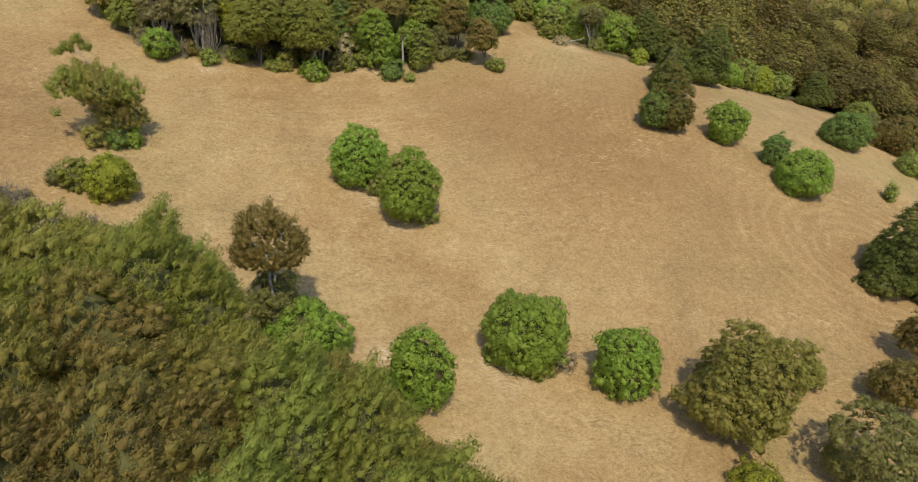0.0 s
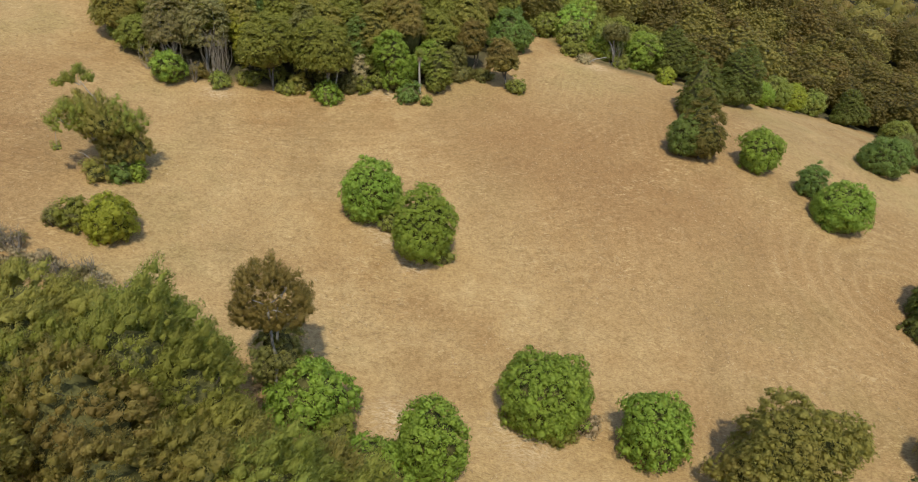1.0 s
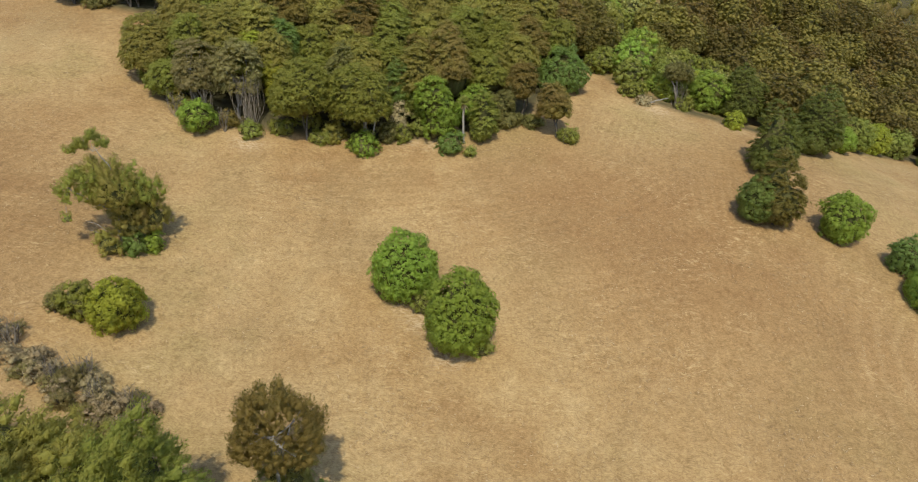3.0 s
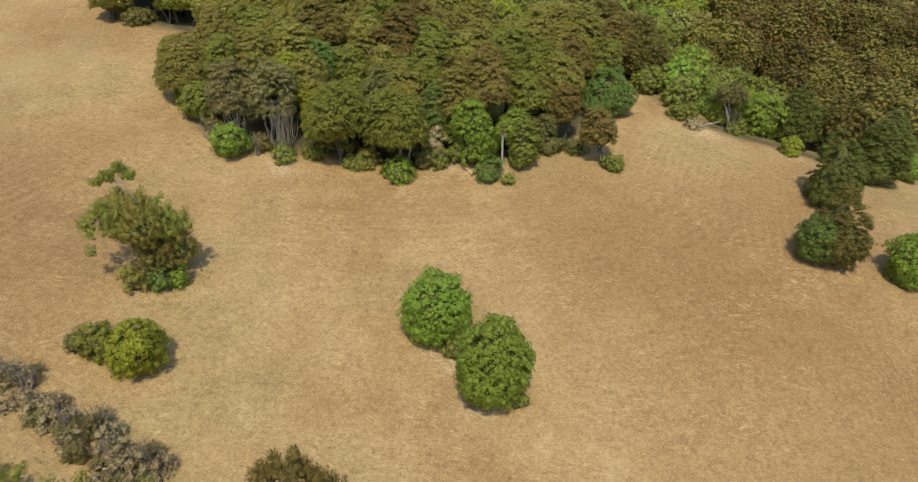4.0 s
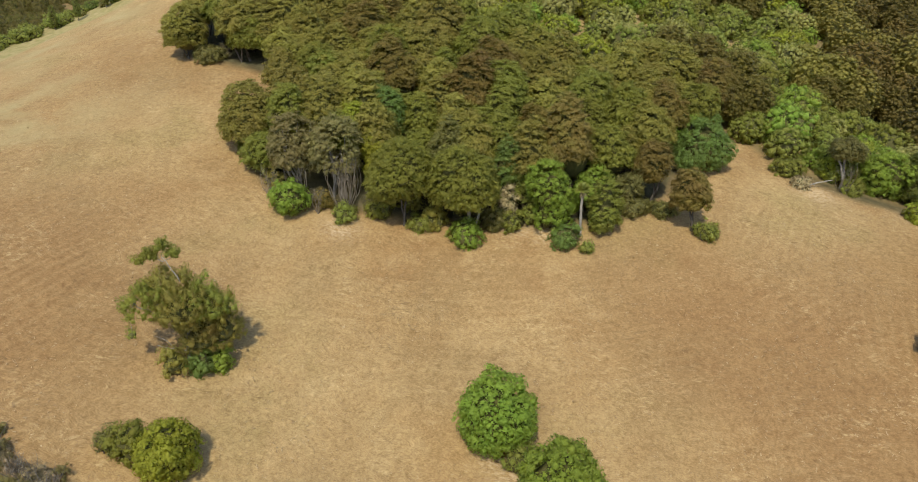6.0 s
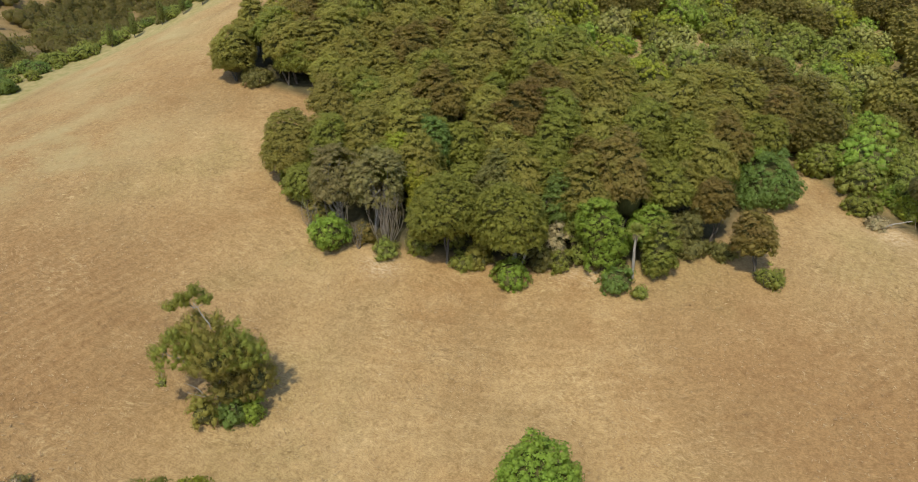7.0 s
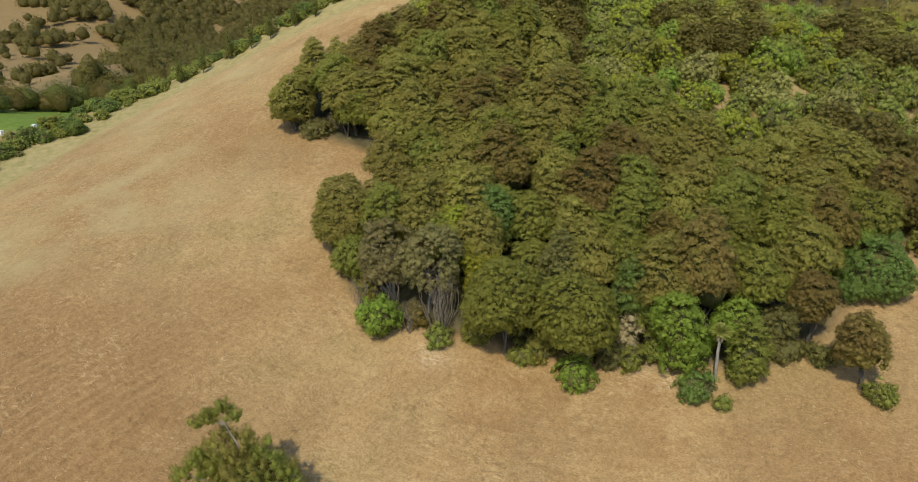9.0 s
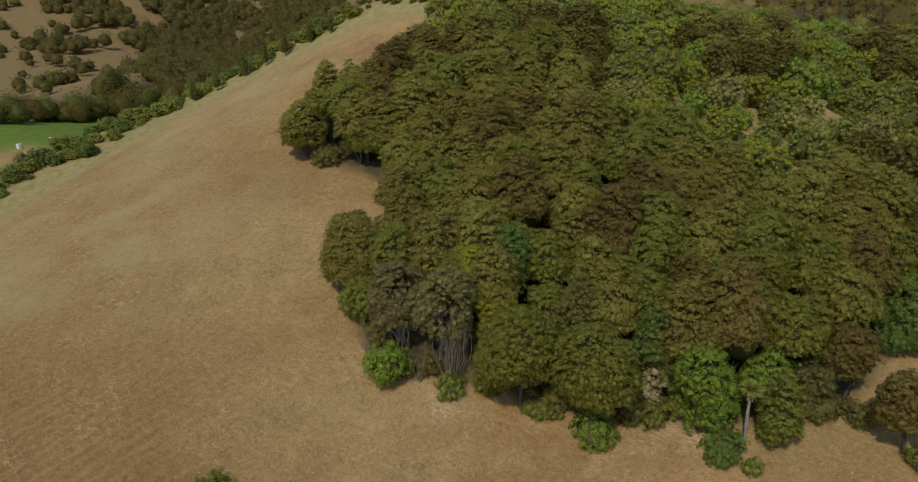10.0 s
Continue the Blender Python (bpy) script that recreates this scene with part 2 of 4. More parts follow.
    col = k.mix(k.math("MULTIPLY", pale.outputs[0], k.attr("bleach")), col, (0.40, 0.335, 0.165))
    # other ground
    wood = k.ramp(k.noise(0.8, 6, 0.65, pos), [(0.3, (0.055, 0.045, 0.025)), (0.55, (0.10, 0.088, 0.045)), (0.75, (0.17, 0.14, 0.075))])
    col = k.mix(k.attr("wood"), col, wood)
    meadow = k.ramp(k.noise(0.5, 6, 0.6, pos), [(0.3, (0.11, 0.17, 0.026)), (0.7, (0.17, 0.24, 0.043))])
    col = k.mix(k.attr("meadow"), col, meadow)
    verge = k.ramp(k.noise(0.9, 6, 0.65, pos), [(0.3, (0.23, 0.21, 0.075)), (0.5, (0.33, 0.275, 0.12)), (0.7, (0.42, 0.325, 0.16))])
    col = k.mix(k.attr("verge"), col, verge)
    k.link(col, k.bsdf.inputs["Base Color"])
    k.bsdf.inputs["Roughness"].default_value = 0.95
    k.bsdf.inputs["Specular IOR Level"].default_value = 0.1
    k.bump(k.math("ADD", k.math("MULTIPLY", fine, 0.6), k.math("ADD", straw, k.math("MULTIPLY", rows, 0.12))), 0.45, 0.12)
    return k.mat


# ---------------------------------------------------------------- terrain
HILLS = np.array([-0.0, -0.4, -1.9, 2.7, 2.6, -4.0, -2.2, 0.7, 0.4, 5.0, 1.7, -0.0, -1.5, -9.8, 7.5, -1.6, 9.9, 5.8, -6.3, -4.8, -5.1, -0.4, 0.3, -0.1, -19.7, 15.0, -8.5, 7.4, -11.6, 5.7, 3.4, -15.1, -1.1, 1.4, 7.2, -7.5, 9.2, 3.8, 14.0, 3.4, 7.9, 2.9, 7.0, 3.7, 5.4, 5.0, 12.7, -4.9, 5.7, -4.0, 4.2, 0.3, -8.8, 2.1, -9.3, 5.2, -2.9, 3.8, -4.9, 16.3, 16.1, 10.9, 10.3, 1.3, 0.1, -14.5, -3.5, -0.8, -0.6, -0.2, 9.7, 9.5, -3.0, 6.6, 10.0, 4.3, -4.2, 15.9, 7.6, 3.0, 1.3, 1.1, 2.5, 5.3, 10.2, 3.8, 1.3, 6.5])
HILL_X, HILL_Y, HILL_S = np.linspace(-250, 130, 11), np.linspace(5, 225, 8), 34.0


LEFT_EDGE = [(-91, 70), (-92, 84), (-94, 94), (-95.5, 104), (-97, 117), (-95, 127), (-91, 134), (-84, 142), (-77, 147), (-66, 146)]


def bank(x, y):
    """The ledge of rough grass and shrubs just outside the field's western edge."""
    best, beyond = np.full(x.shape, 1e9), np.zeros(x.shape, bool)
    for (x0, y0), (x1, y1) in zip(LEFT_EDGE, LEFT_EDGE[1:]):
        dx, dy = x1 - x0, y1 - y0
        t = np.clip(((x - x0) * dx + (y - y0) * dy) / (dx * dx + dy * dy), 0, 1)
        d = np.hypot(x - x0 - t * dx, y - y0 - t * dy)
        nearer = d < best
        best = np.where(nearer, d, best)
        beyond = np.where(nearer, (x - x0) * dy - (y - y0) * dx < 0, beyond)
    fall = np.clip((best - 12) / 18, 0, 1)
    return np.where(beyond, 0.20 * np.minimum(best, 12) * (1 - fall * fall * (3 - 2 * fall)), 0.0)


def height(x, y):
    """The height of the land: a valley floor, a rim of far hills and broad swells."""
    x, y = np.asarray(x, float), np.asarray(y, float)
    r = np.hypot(x, y - 90)
    s = np.clip((r - 250) / 600, 0, 1)
    h = -6 + 80 * s * s * (3 - 2 * s)
    far = np.clip((r - 260) / 200, 0, 1)
    h = h + far * (9 * np.sin(x / 61 + 1.0) * np.sin(y / 83) + 5 * np.sin(x / 29 + y / 37))
    i = 0
    for b in HILL_Y:
        for a in HILL_X:
            h = h + HILLS[i] * np.exp(-((x - a) ** 2 + (y - b) ** 2) / (2 * HILL_S**2))
            i += 1
    return h + bank(x, y)


def ground_z(x, y):
    return float(height(x, y))


def inside(poly, x, y):
    """Which of the points lie in the polygon."""
    x, y = np.asarray(x, float), np.asarray(y, float)
    hit = np.zeros(x.shape, bool)
    for (x0, y0), (x1, y1) in zip(poly, poly[1:] + poly[:1]):
        if y0 == y1:
            continue
        cross = ((y0 > y) != (y1 > y)) & (x < (x1 - x0) * (y - y0) / (y1 - y0) + x0)
        hit ^= cross
    return hit


def edge_distance(poly, x, y):
    """Metres to the polygon's edge."""
    x, y = np.asarray(x, float), np.asarray(y, float)
    best = np.full(x.shape, 1e9)
    for (x0, y0), (x1, y1) in zip(poly, poly[1:] + poly[:1]):
        dx, dy = x1 - x0, y1 - y0
        t = np.clip(((x - x0) * dx + (y - y0) * dy) / (dx * dx + dy * dy), 0, 1)
        best = np.minimum(best, np.hypot(x - x0 - t * dx, y - y0 - t * dy))
    return best


FIELD = [(-91, 70), (-92, 84), (-94, 94), (-95.5, 104), (-97, 117), (-95, 127), (-91, 134), (-84, 142), (-77, 147), (-66, 146), (-68, 130), (-65, 112), (-60, 104), (-53, 103), (-44.5, 102), (-42.5, 90),
         (-40, 84.5), (-35, 81.5), (-27, 83.5), (-18, 85.5), (-9, 88.5), (-2, 92), (1, 97), (3, 104), (7, 112), (10, 111), (14, 106), (20, 103.5), (26, 103.5), (33, 102.5), (44, 111), (57, 121),
         (64, 119), (68, 110), (62, 93), (60, 84), (52, 70), (46, 60), (42, 48), (36, 38), (28, 26), (12, 10), (-10, 5), (-60, 5), (-80, 30)]
FOREST = [(-61, 107), (-54, 104.5), (-45.5, 104), (-42.3, 91), (-38, 86.5), (-28, 87), (-18, 89), (-9, 92), (-3, 95), (0, 100), (4, 106), (5, 113), (4, 122), (-3, 119), (-7, 112), (-10, 113), (-19, 117), (-26, 118), (-30, 122), (-36, 129),
          (-45, 131), (-53, 130), (-58, 124), (-62, 114)]
SCRUBLAND = [(-64, 146), (-58, 126), (-53, 132), (-45, 133), (-35, 131), (-29, 124), (-25, 120), (-18, 119), (-10, 115), (-7, 115), (-3, 121), (4, 124), (7, 114), (11, 112), (16, 107.5), (24, 106.5), (31, 106), (30, 118), (24, 132), (22, 148), (28, 175), (0, 185), (-40, 185), (-62, 170)]
FAR_WOOD = [(32, 106), (36, 105.5), (46, 116), (58, 125), (66, 122), (74, 112), (90, 120), (130, 170), (150, 240), (90, 250), (30, 190), (24, 150), (26, 132), (32, 118)]
LEFT_WOOD = [(-38, 33), (-34, 36.2), (-27, 37), (-20.8, 37.2), (-17, 35.6), (-14.8, 31.4), (-9.6, 28.6), (-4.2, 27.2), (-0.8, 24.6), (0.2, 19), (-4, 14.5), (-30, 14), (-37, 20)]
MEADOW = [(-160, 124), (-176, 128), (-215, 138), (-216, 153), (-212, 200), (-178, 206), (-142, 178), (-146, 150)]
TRACK = [(-168, 118), (-178, 124), (-171, 134), (-158, 146), (-146, 160), (-142, 156), (-155, 138)]
FENCE_SCRUB = [(-94, 72), (-95.5, 84), (-97, 94), (-98.5, 104), (-100, 117), (-98.5, 127), (-94, 135), (-87, 143), (-79, 149.5), (-66, 148), (-70, 156), (-92, 156), (-112, 142), (-124, 124), (-128, 100), (-114, 76)]


def soft_in(poly, x, y, wide):
    d = edge_distance(poly, x, y) * np.where(inside(poly, x, y), 1, -1)
    return np.clip(0.5 + d / wide, 0, 1)


def lines(lo, hi, step, far):
    """Grid lines: even between lo and hi, then ever wider out to far."""
    mid = np.arange(lo, hi + 0.01, step)
    out, d = [], step
    p = 0.0
    while p < far:
        d *= 1.16
        p += d
        out.append(p)
    out = np.array(out)
    return np.concatenate([lo - out[::-1], mid, hi + out])


def make_mesh(name, chunks):
    """One mesh from chunks of (vertices, faces, material, smooth)."""
    me = bpy.data.meshes.new(name)
    mats, verts, loops, starts, totals, index, smooth = [], [], [], [], [], [], []
    nv = nl = 0
    normals, bent = [], False
    for v, f, mat, sm, *rest in chunks:
        if len(f) == 0:
            continue
        f = np.asarray(f)
        if mat not in mats:
            mats.append(mat)
        verts.append(np.asarray(v, np.float32))
        normals.append(rest[0] if rest else np.zeros((len(v), 3)))
        bent = bent or bool(rest)
        loops.append((f + nv).ravel())
        starts.append(nl + np.arange(len(f)) * f.shape[1])
        totals.append(np.full(len(f), f.shape[1]))
        index.append(np.full(len(f), mats.index(mat)))
        smooth.append(np.full(len(f), sm))
        nv += len(v)
        nl += f.size
    verts, loops = np.concatenate(verts), np.concatenate(loops)
    starts, totals = np.concatenate(starts), np.concatenate(totals)
    me.vertices.add(nv)
    me.vertices.foreach_set("co", verts.ravel())
    me.loops.add(nl)
    me.loops.foreach_set("vertex_index", loops.astype(np.int32))
    me.polygons.add(len(starts))
    me.polygons.foreach_set("loop_start", starts.astype(np.int32))
    me.polygons.foreach_set("loop_total", totals.astype(np.int32))
    me.polygons.foreach_set("material_index", np.concatenate(index).astype(np.int32))
    me.polygons.foreach_set("use_smooth", np.concatenate(smooth).astype(bool))
    for m in mats:
        me.materials.append(m)
    me.update(calc_edges=True)
    if bent:
        me.normals_split_custom_set_from_vertices(np.concatenate(normals))
    return me


def make_ground():
    gx, gy = lines(-105, 75, 0.75, 2600), lines(8, 150, 0.75, 2600)
    x, y = np.meshgrid(gx, gy)
    x, y = x.ravel(), y.ravel()
    arc = np.hypot(x - 39.5, (y - 62) * 1.05) + 0.5 * np.sin(y / 3.1)
    arc_on = np.clip(1 - (arc - 9) / 7, 0, 1) * np.clip((arc - 2.5) / 2, 0, 1)
    in_field = soft_in(FIELD, x, y, 1.6)
    row = edge_distance(FIELD, x, y) + 3.5 * np.sin(x / 19 + 1) + 3.5 * np.sin(y / 23 + x / 41)
    z = height(x, y)
    rough = 0.05 * np.sin(x * 1.3 + 2 * np.sin(y * 0.7)) * np.sin(y * 1.1 + 1.7 * np.sin(x * 0.5)) + 0.10 * np.sin(x / 3.3 + y / 7) * np.sin(y / 4.1 - x / 9)
    z = z + rough * in_field + 0.04 * arc_on * np.sin(arc * 2 * np.pi / 1.45)
    meadow = soft_in(MEADOW, x, y, 3) * (1 - soft_in(TRACK, x, y, 3))
    far = np.hypot(x, y - 90)
    far_dry = np.clip((far - 250) / 60, 0, 1) * (x < -60)
    worn_far = far_dry
    worn = 1.0 * np.exp(-(((x + 58) / 22) ** 2 + ((y - 62) / 15) ** 2)) + 0.6 * np.exp(-(((x - 34) / 20) ** 2 + ((y - 52) / 22) ** 2)) + 0.5 * np.exp(-(((x - 28) / 14) ** 2 + ((y - 92) / 10) ** 2)) + 0.9 * np.exp(-(((x - 10) / 15) ** 2 + ((y - 78) / 12) ** 2)) + 0.7 * np.exp(-(((x + 46) / 12) ** 2 + ((y - 56) / 18) ** 2))
    worn = np.maximum(worn, 1.0 * worn_far) + 0.55 * np.exp(-(((x - 20) / 14) ** 2 + ((y - 70) / 14) ** 2)) + 0.5 * np.exp(-(((x + 70) / 15) ** 2 + ((y - 92) / 22) ** 2)) + 0.5 * np.exp(-(((x - 2) / 7) ** 2 + ((y - 86) / 8) ** 2))
    rough_grass = np.maximum(soft_in(FENCE_SCRUB, x, y, 6), 0.8 * soft_in(SCRUBLAND, x, y, 4))
    verge = np.maximum(soft_in(FENCE_SCRUB, x - 5.0, y + 3.0, 3), 0.5 * rough_grass)
    verge = np.maximum(verge, 0.2 * far_dry)
    wood = np.clip(1 - in_field - verge - 0.75 * rough_grass - far_dry - soft_in(TRACK, x, y, 3), 0, 1) * (1 - meadow)
    wood = np.maximum(wood, 0.3 * far_dry)
    comb = x - 0.18 * y + 0.4 * np.sin(y / 4.3)
    comb_on = sum(np.exp(-(((x - px) / wx) ** 2 + ((y - py) / wy) ** 2)) for px, py, wx, wy in ((10.5, 93, 6, 6), (21, 83, 5, 5), (-50, 62, 11, 14)))
    bleach = np.maximum(np.exp(-(((x + 72) / 14) ** 2 + ((y - 82) / 18) ** 2)), 0.9 * np.exp(-(((x + 86) / 7) ** 2 + ((y - 112) / 26) ** 2)))
    litter = np.zeros_like(x)
    for px, py, wide in ((3.4, 41.6, 2.0), (2.4, 42.6, 1.4), (-7.8, 61.6, 1.3), (-9.2, 62.6, 1.0), (-5.2, 58.2, 1.3), (-12.9, 87.4, 1.6), (-28.4, 80.6, 1.5), (-10.0, 87.0, 1.2), (26, 103, 2.0), (16, 103, 2.0), (-5.0, 41.5, 1.6)):
        litter = np.maximum(litter, np.exp(-(((x - px) ** 2 + (y - py) ** 2) / wide**2)))
    nx, ny = len(gx), len(gy)
    i = np.arange(nx * ny).reshape(ny, nx)
    f = np.stack([i[:-1, :-1], i[:-1, 1:], i[1:, 1:], i[1:, :-1]], -1).reshape(-1, 4)
    me = make_mesh("ground", [(np.stack([x, y, z], -1), f, ground_material(), True)])
    for key, v in (("arc", arc), ("arc_on", arc_on), ("row", row), ("worn", worn), ("wood", wood), ("meadow", meadow), ("verge", verge), ("litter", litter), ("bleach", bleach), ("comb", comb), ("comb_on", comb_on)):
        a = me.attributes.new(key, "FLOAT", "POINT")
        a.data.foreach_set("value", v.astype(np.float32))
    return tagged(new("ground", me), "sloping mown field of dry tan grass among wooded hills", "ground", kind="structure")


make_ground()


# ---------------------------------------------------------------- plants: building blocks
def rand_unit(rng, n):
    v = rng.normal(size=(n, 3))
    return v / np.linalg.norm(v, axis=1, keepdims=True)


def unit(v):
    return v / np.maximum(np.linalg.norm(v, axis=-1, keepdims=True), 1e-9)


def leaves(rng, at, out, length, width, toward=None, rounded=0.8, blunt=False):
    """Leafy sprays of three corners, or broad leaves of four, lying over a surface that faces out; toward is where their tips point."""
    n = len(at)
    r = rand_unit(rng, n)
    a = r - np.sum(r * out, 1, keepdims=True) * out
    a = unit(a if toward is None else 0.8 * a + toward)
    b = unit(np.cross(a, unit(out + 0.45 * rand_unit(rng, n))))
    size = rng.uniform(0.65, 1.35, (n, 1))
    le, wi = length * size, width * size
    face = unit(np.cross(a, b))
    back = np.sum(face * out, 1) < 0
    b[back], face[back] = -b[back], -face[back]
    if blunt:
        corners = [at - 0.45 * le * a, at - 0.5 * wi * b, at + 0.55 * le * a, at + 0.5 * wi * b]
    else:
        corners = [at - 0.35 * le * a + 0.5 * wi * b, at - 0.35 * le * a - 0.5 * wi * b, at + 0.65 * le * a]
    k = len(corners)
    v = np.stack(corners, 1).reshape(-1, 3)
    return v, np.arange(k * n).reshape(n, k), np.repeat(unit((1 - rounded) * face + rounded * out), k, 0)


def ball(level):
    bm = bmesh.new()
    bmesh.ops.create_icosphere(bm, subdivisions=level, radius=1)
    v = np.array([p.co[:] for p in bm.verts])
    f = np.array([[p.index for p in q.verts] for q in bm.faces])
    bm.free()
    return v, f


BALL2 = ball(2)


def tube(points, radii, sides=6):
    """A tapered limb along points."""
    p = np.asarray(points, float)
    t = unit(np.gradient(p, axis=0))
    ref = np.array([0.31, 0.95, 0.05])
    a = unit(np.cross(t, ref))
    b = np.cross(t, a)
    ang = np.linspace(0, 2 * np.pi, sides, endpoint=False)
    ring = np.cos(ang)[None, :, None] * a[:, None, :] + np.sin(ang)[None, :, None] * b[:, None, :]
    v = (p[:, None, :] + ring * np.asarray(radii)[:, None, None]).reshape(-1, 3)
    i = np.arange(len(p) * sides).reshape(len(p), sides)
    f = np.stack([i[:-1], np.roll(i[:-1], -1, 1), np.roll(i[1:], -1, 1), i[1:]], -1).reshape(-1, 4)
    return v, f


def limb(rng, a, b, r0, r1, bend=0.15, n=6, sides=6):
    """A bent limb from a to b."""
    a, b = np.asarray(a, float), np.asarray(b, float)
    s = np.linspace(0, 1, n)[:, None]
    long = np.linalg.norm(b - a)
    side = rand_unit(rng, 1)[0] * bend * long
    wob = rand_unit(rng, n) * 0.03 * long * np.sin(np.pi * s)
    p = a + (b - a) * s + side * np.sin(np.pi * s) + wob
    return tube(p, np.linspace(r0, r1, n), sides)


def merge(pieces):
    vs, fs, n = [], [], 0
    for v, f in pieces:
        vs.append(v)
        fs.append(np.asarray(f) + n)
        n += len(v)
    return np.concatenate(vs), np.concatenate(fs)


def part(name, mesh, parent, label=""):
    ob = new(name, mesh)
    ob.parent = parent
    return tagged(ob, label) if label else ob


def thing(name, x, y, label, category, group="", kind="", sink=0.0, turn=0.0, scale=(1, 1, 1)):
    ob = new(name)
    ob.empty_display_size = 0.3
    ob.matrix_basis = Matrix.LocRotScale((x, y, ground_z(x, y) - sink), Euler((0, 0, radians(turn))), scale)
    return tagged(ob, label, category, group, kind)


def crown_form(rng, r, z0, z1, lobes=9, swell=0.16, low=-0.5, lean=(0, 0), belly=0.38, point=2.0):
    """The form of a crown: its middle and how far it reaches in each direction, in uneven lobes."""
    mid = np.array([0, 0, z0 + (z1 - z0) * belly])
    top, foot = z1 - mid[2], mid[2] - z0
    to = rand_unit(rng, lobes)
    to[:, 2] = np.abs(to[:, 2]) * 1.1 - 0.25
    to = unit(to)
    amp = rng.uniform(-0.8, 1.25, lobes) * swell
    fine = rand_unit(rng, 40)
    fine_amp = rng.uniform(-0.9, 1.1, 40) * swell

    def reach(d):
        flat = np.hypot(d[:, 0], d[:, 1]) / r
        tall = np.abs(d[:, 2]) / np.where(d[:, 2] > 0, top, foot)
        base = 0.95 * (flat**point + tall**point) ** (-1 / point)
        wav = 1 + (amp * np.exp(9 * (d @ to.T - 1))).sum(1) + (fine_amp * np.exp(45 * (d @ fine.T - 1))).sum(1)
        return base * np.clip(wav, 0.6, 1.5)

    def place(d, share=1.0):
        p = mid + d * (reach(d) * share)[:, None]
        rise = np.clip((p[:, 2:] - 0.2) / max(z1, 0.1), 0, 1.2)
        return p + rise * np.array([lean[0], lean[1], 0])

    return place, mid


# how each kind of foliage gathers: the clump's radius, its height over its radius, how far it turns upward, leaves to a clump, their length and width
FOLIAGE = {
    "shelf": (0.33, 0.58, 0.9, 32, 0.145, 0.08),
    "plume": (0.29, 2.0, 0.9, 58, 0.16, 0.06),
    "broad": (0.32, 0.8, 0.5, 34, 0.14, 0.10),
    "fine": (0.33, 0.95, 0.9, 34, 0.17, 0.07),
    "far": (0.85, 0.6, 0.9, 10, 0.42, 0.28),
}


def spread_out(rng, place, mid, gap, low, count):
    """Directions whose places on the crown keep their distance from one another."""
    d = rand_unit(rng, count * 14)
    d = d[d[:, 2] > low]
    far = np.linalg.norm(place(d) - mid, axis=1) ** 2
    d = d[rng.choice(len(d), size=min(count * 5, len(d)), replace=False, p=far / far.sum())]
    p = place(d)
    kept = np.empty((0, 3))
    take = []
    for i in range(len(d)):
        if len(kept) and ((kept - p[i]) ** 2).sum(1).min() < gap * gap:
            continue
        kept = np.vstack([kept, p[i]])
        take.append(i)
        if len(take) >= count:
            break
    return d[take]


def leafy_crown(rng, form, leaf, kind, area, low=-0.5, grain=1.0, gaps=0.0, cover=1.0, wind=(0, 0, 0), body=True, share=0.78, fill=1.0):
    """A crown of separate clumps of leaves round inner twigs, a solid ball coloured dark as the crown's inner shade;
    gaps leaves some of it bare.
    """
    radius, tall, rise, per, length, width = FOLIAGE[kind]
    radius, length, width, per = radius * grain, length * grain, width * grain, int(per * fill)
    place, mid = form
    flat = 0.5 + 0.5 * min(tall, 1.2)
    d = spread_out(rng, place, mid, 1.18 * radius * flat / cover, low, max(6, int(1.5 * cover * area / (math.pi * radius * radius * flat))))
    if gaps:
        holes = rand_unit(rng, 7)
        d = d[((d @ holes.T).max(1) < 1 - 0.12 * gaps) | (rng.random(len(d)) > gaps)]
    n = len(d)
    s = radius * np.clip(np.exp(rng.normal(0, 0.28, n)), 0.5, 1.7)
    axis = unit(d + np.array([0, 0, rise]) + np.asarray(wind) + 0.22 * rng.normal(size=d.shape))
    loose = 0.75 if kind == "plume" else 0.42
    at = place(d) + d * (rng.normal(-0.6, loose, (n, 1)) + 0.8 * (rng.random((n, 1)) < 0.08)) * radius
    k = np.repeat(np.arange(n), np.maximum(3, per * (s / radius) ** 2 + 0.5).astype(int))
    q = rand_unit(rng, len(k))
    along = np.sum(q * axis[k], 1, keepdims=True)
    turn = along[:, 0] < -0.25
    q[turn] -= 2 * along[turn] * axis[k][turn]
    along = np.sum(q * axis[k], 1, keepdims=True)
    off = (q - along * axis[k]) + along * axis[k] * tall
    nrm = unit((q - along * axis[k]) + along * axis[k] / tall + 0.25 * d[k])
    side = unit(np.cross(axis, rand_unit(rng, n)))
    wide = rng.uniform(0.85, 1.6, n)
    off = off + np.sum(off * side[k], 1, keepdims=True) * side[k] * (wide[k, None] - 1)
    rad = s[k, None] * rng.uniform(0.72, 1.14, (len(k), 1))
    tips = 0.9 * axis[k] if kind == "plume" else 0.35 * nrm + np.array([0, 0, 0.1])
    v, f, bent = leaves(rng, at[k] + off * rad, nrm, length, width, tips, 0.85, kind == "broad")
    chunks = [(v, f, leaf, True, bent)]
    v, f, bent = mounds(rng, at, axis, side, 0.70 * s, tall, wide)
    chunks.append((v, f, leaf, True, bent))
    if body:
        # Closed ball for the inner twigs; its dark colour shades the gaps between clumps.
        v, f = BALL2
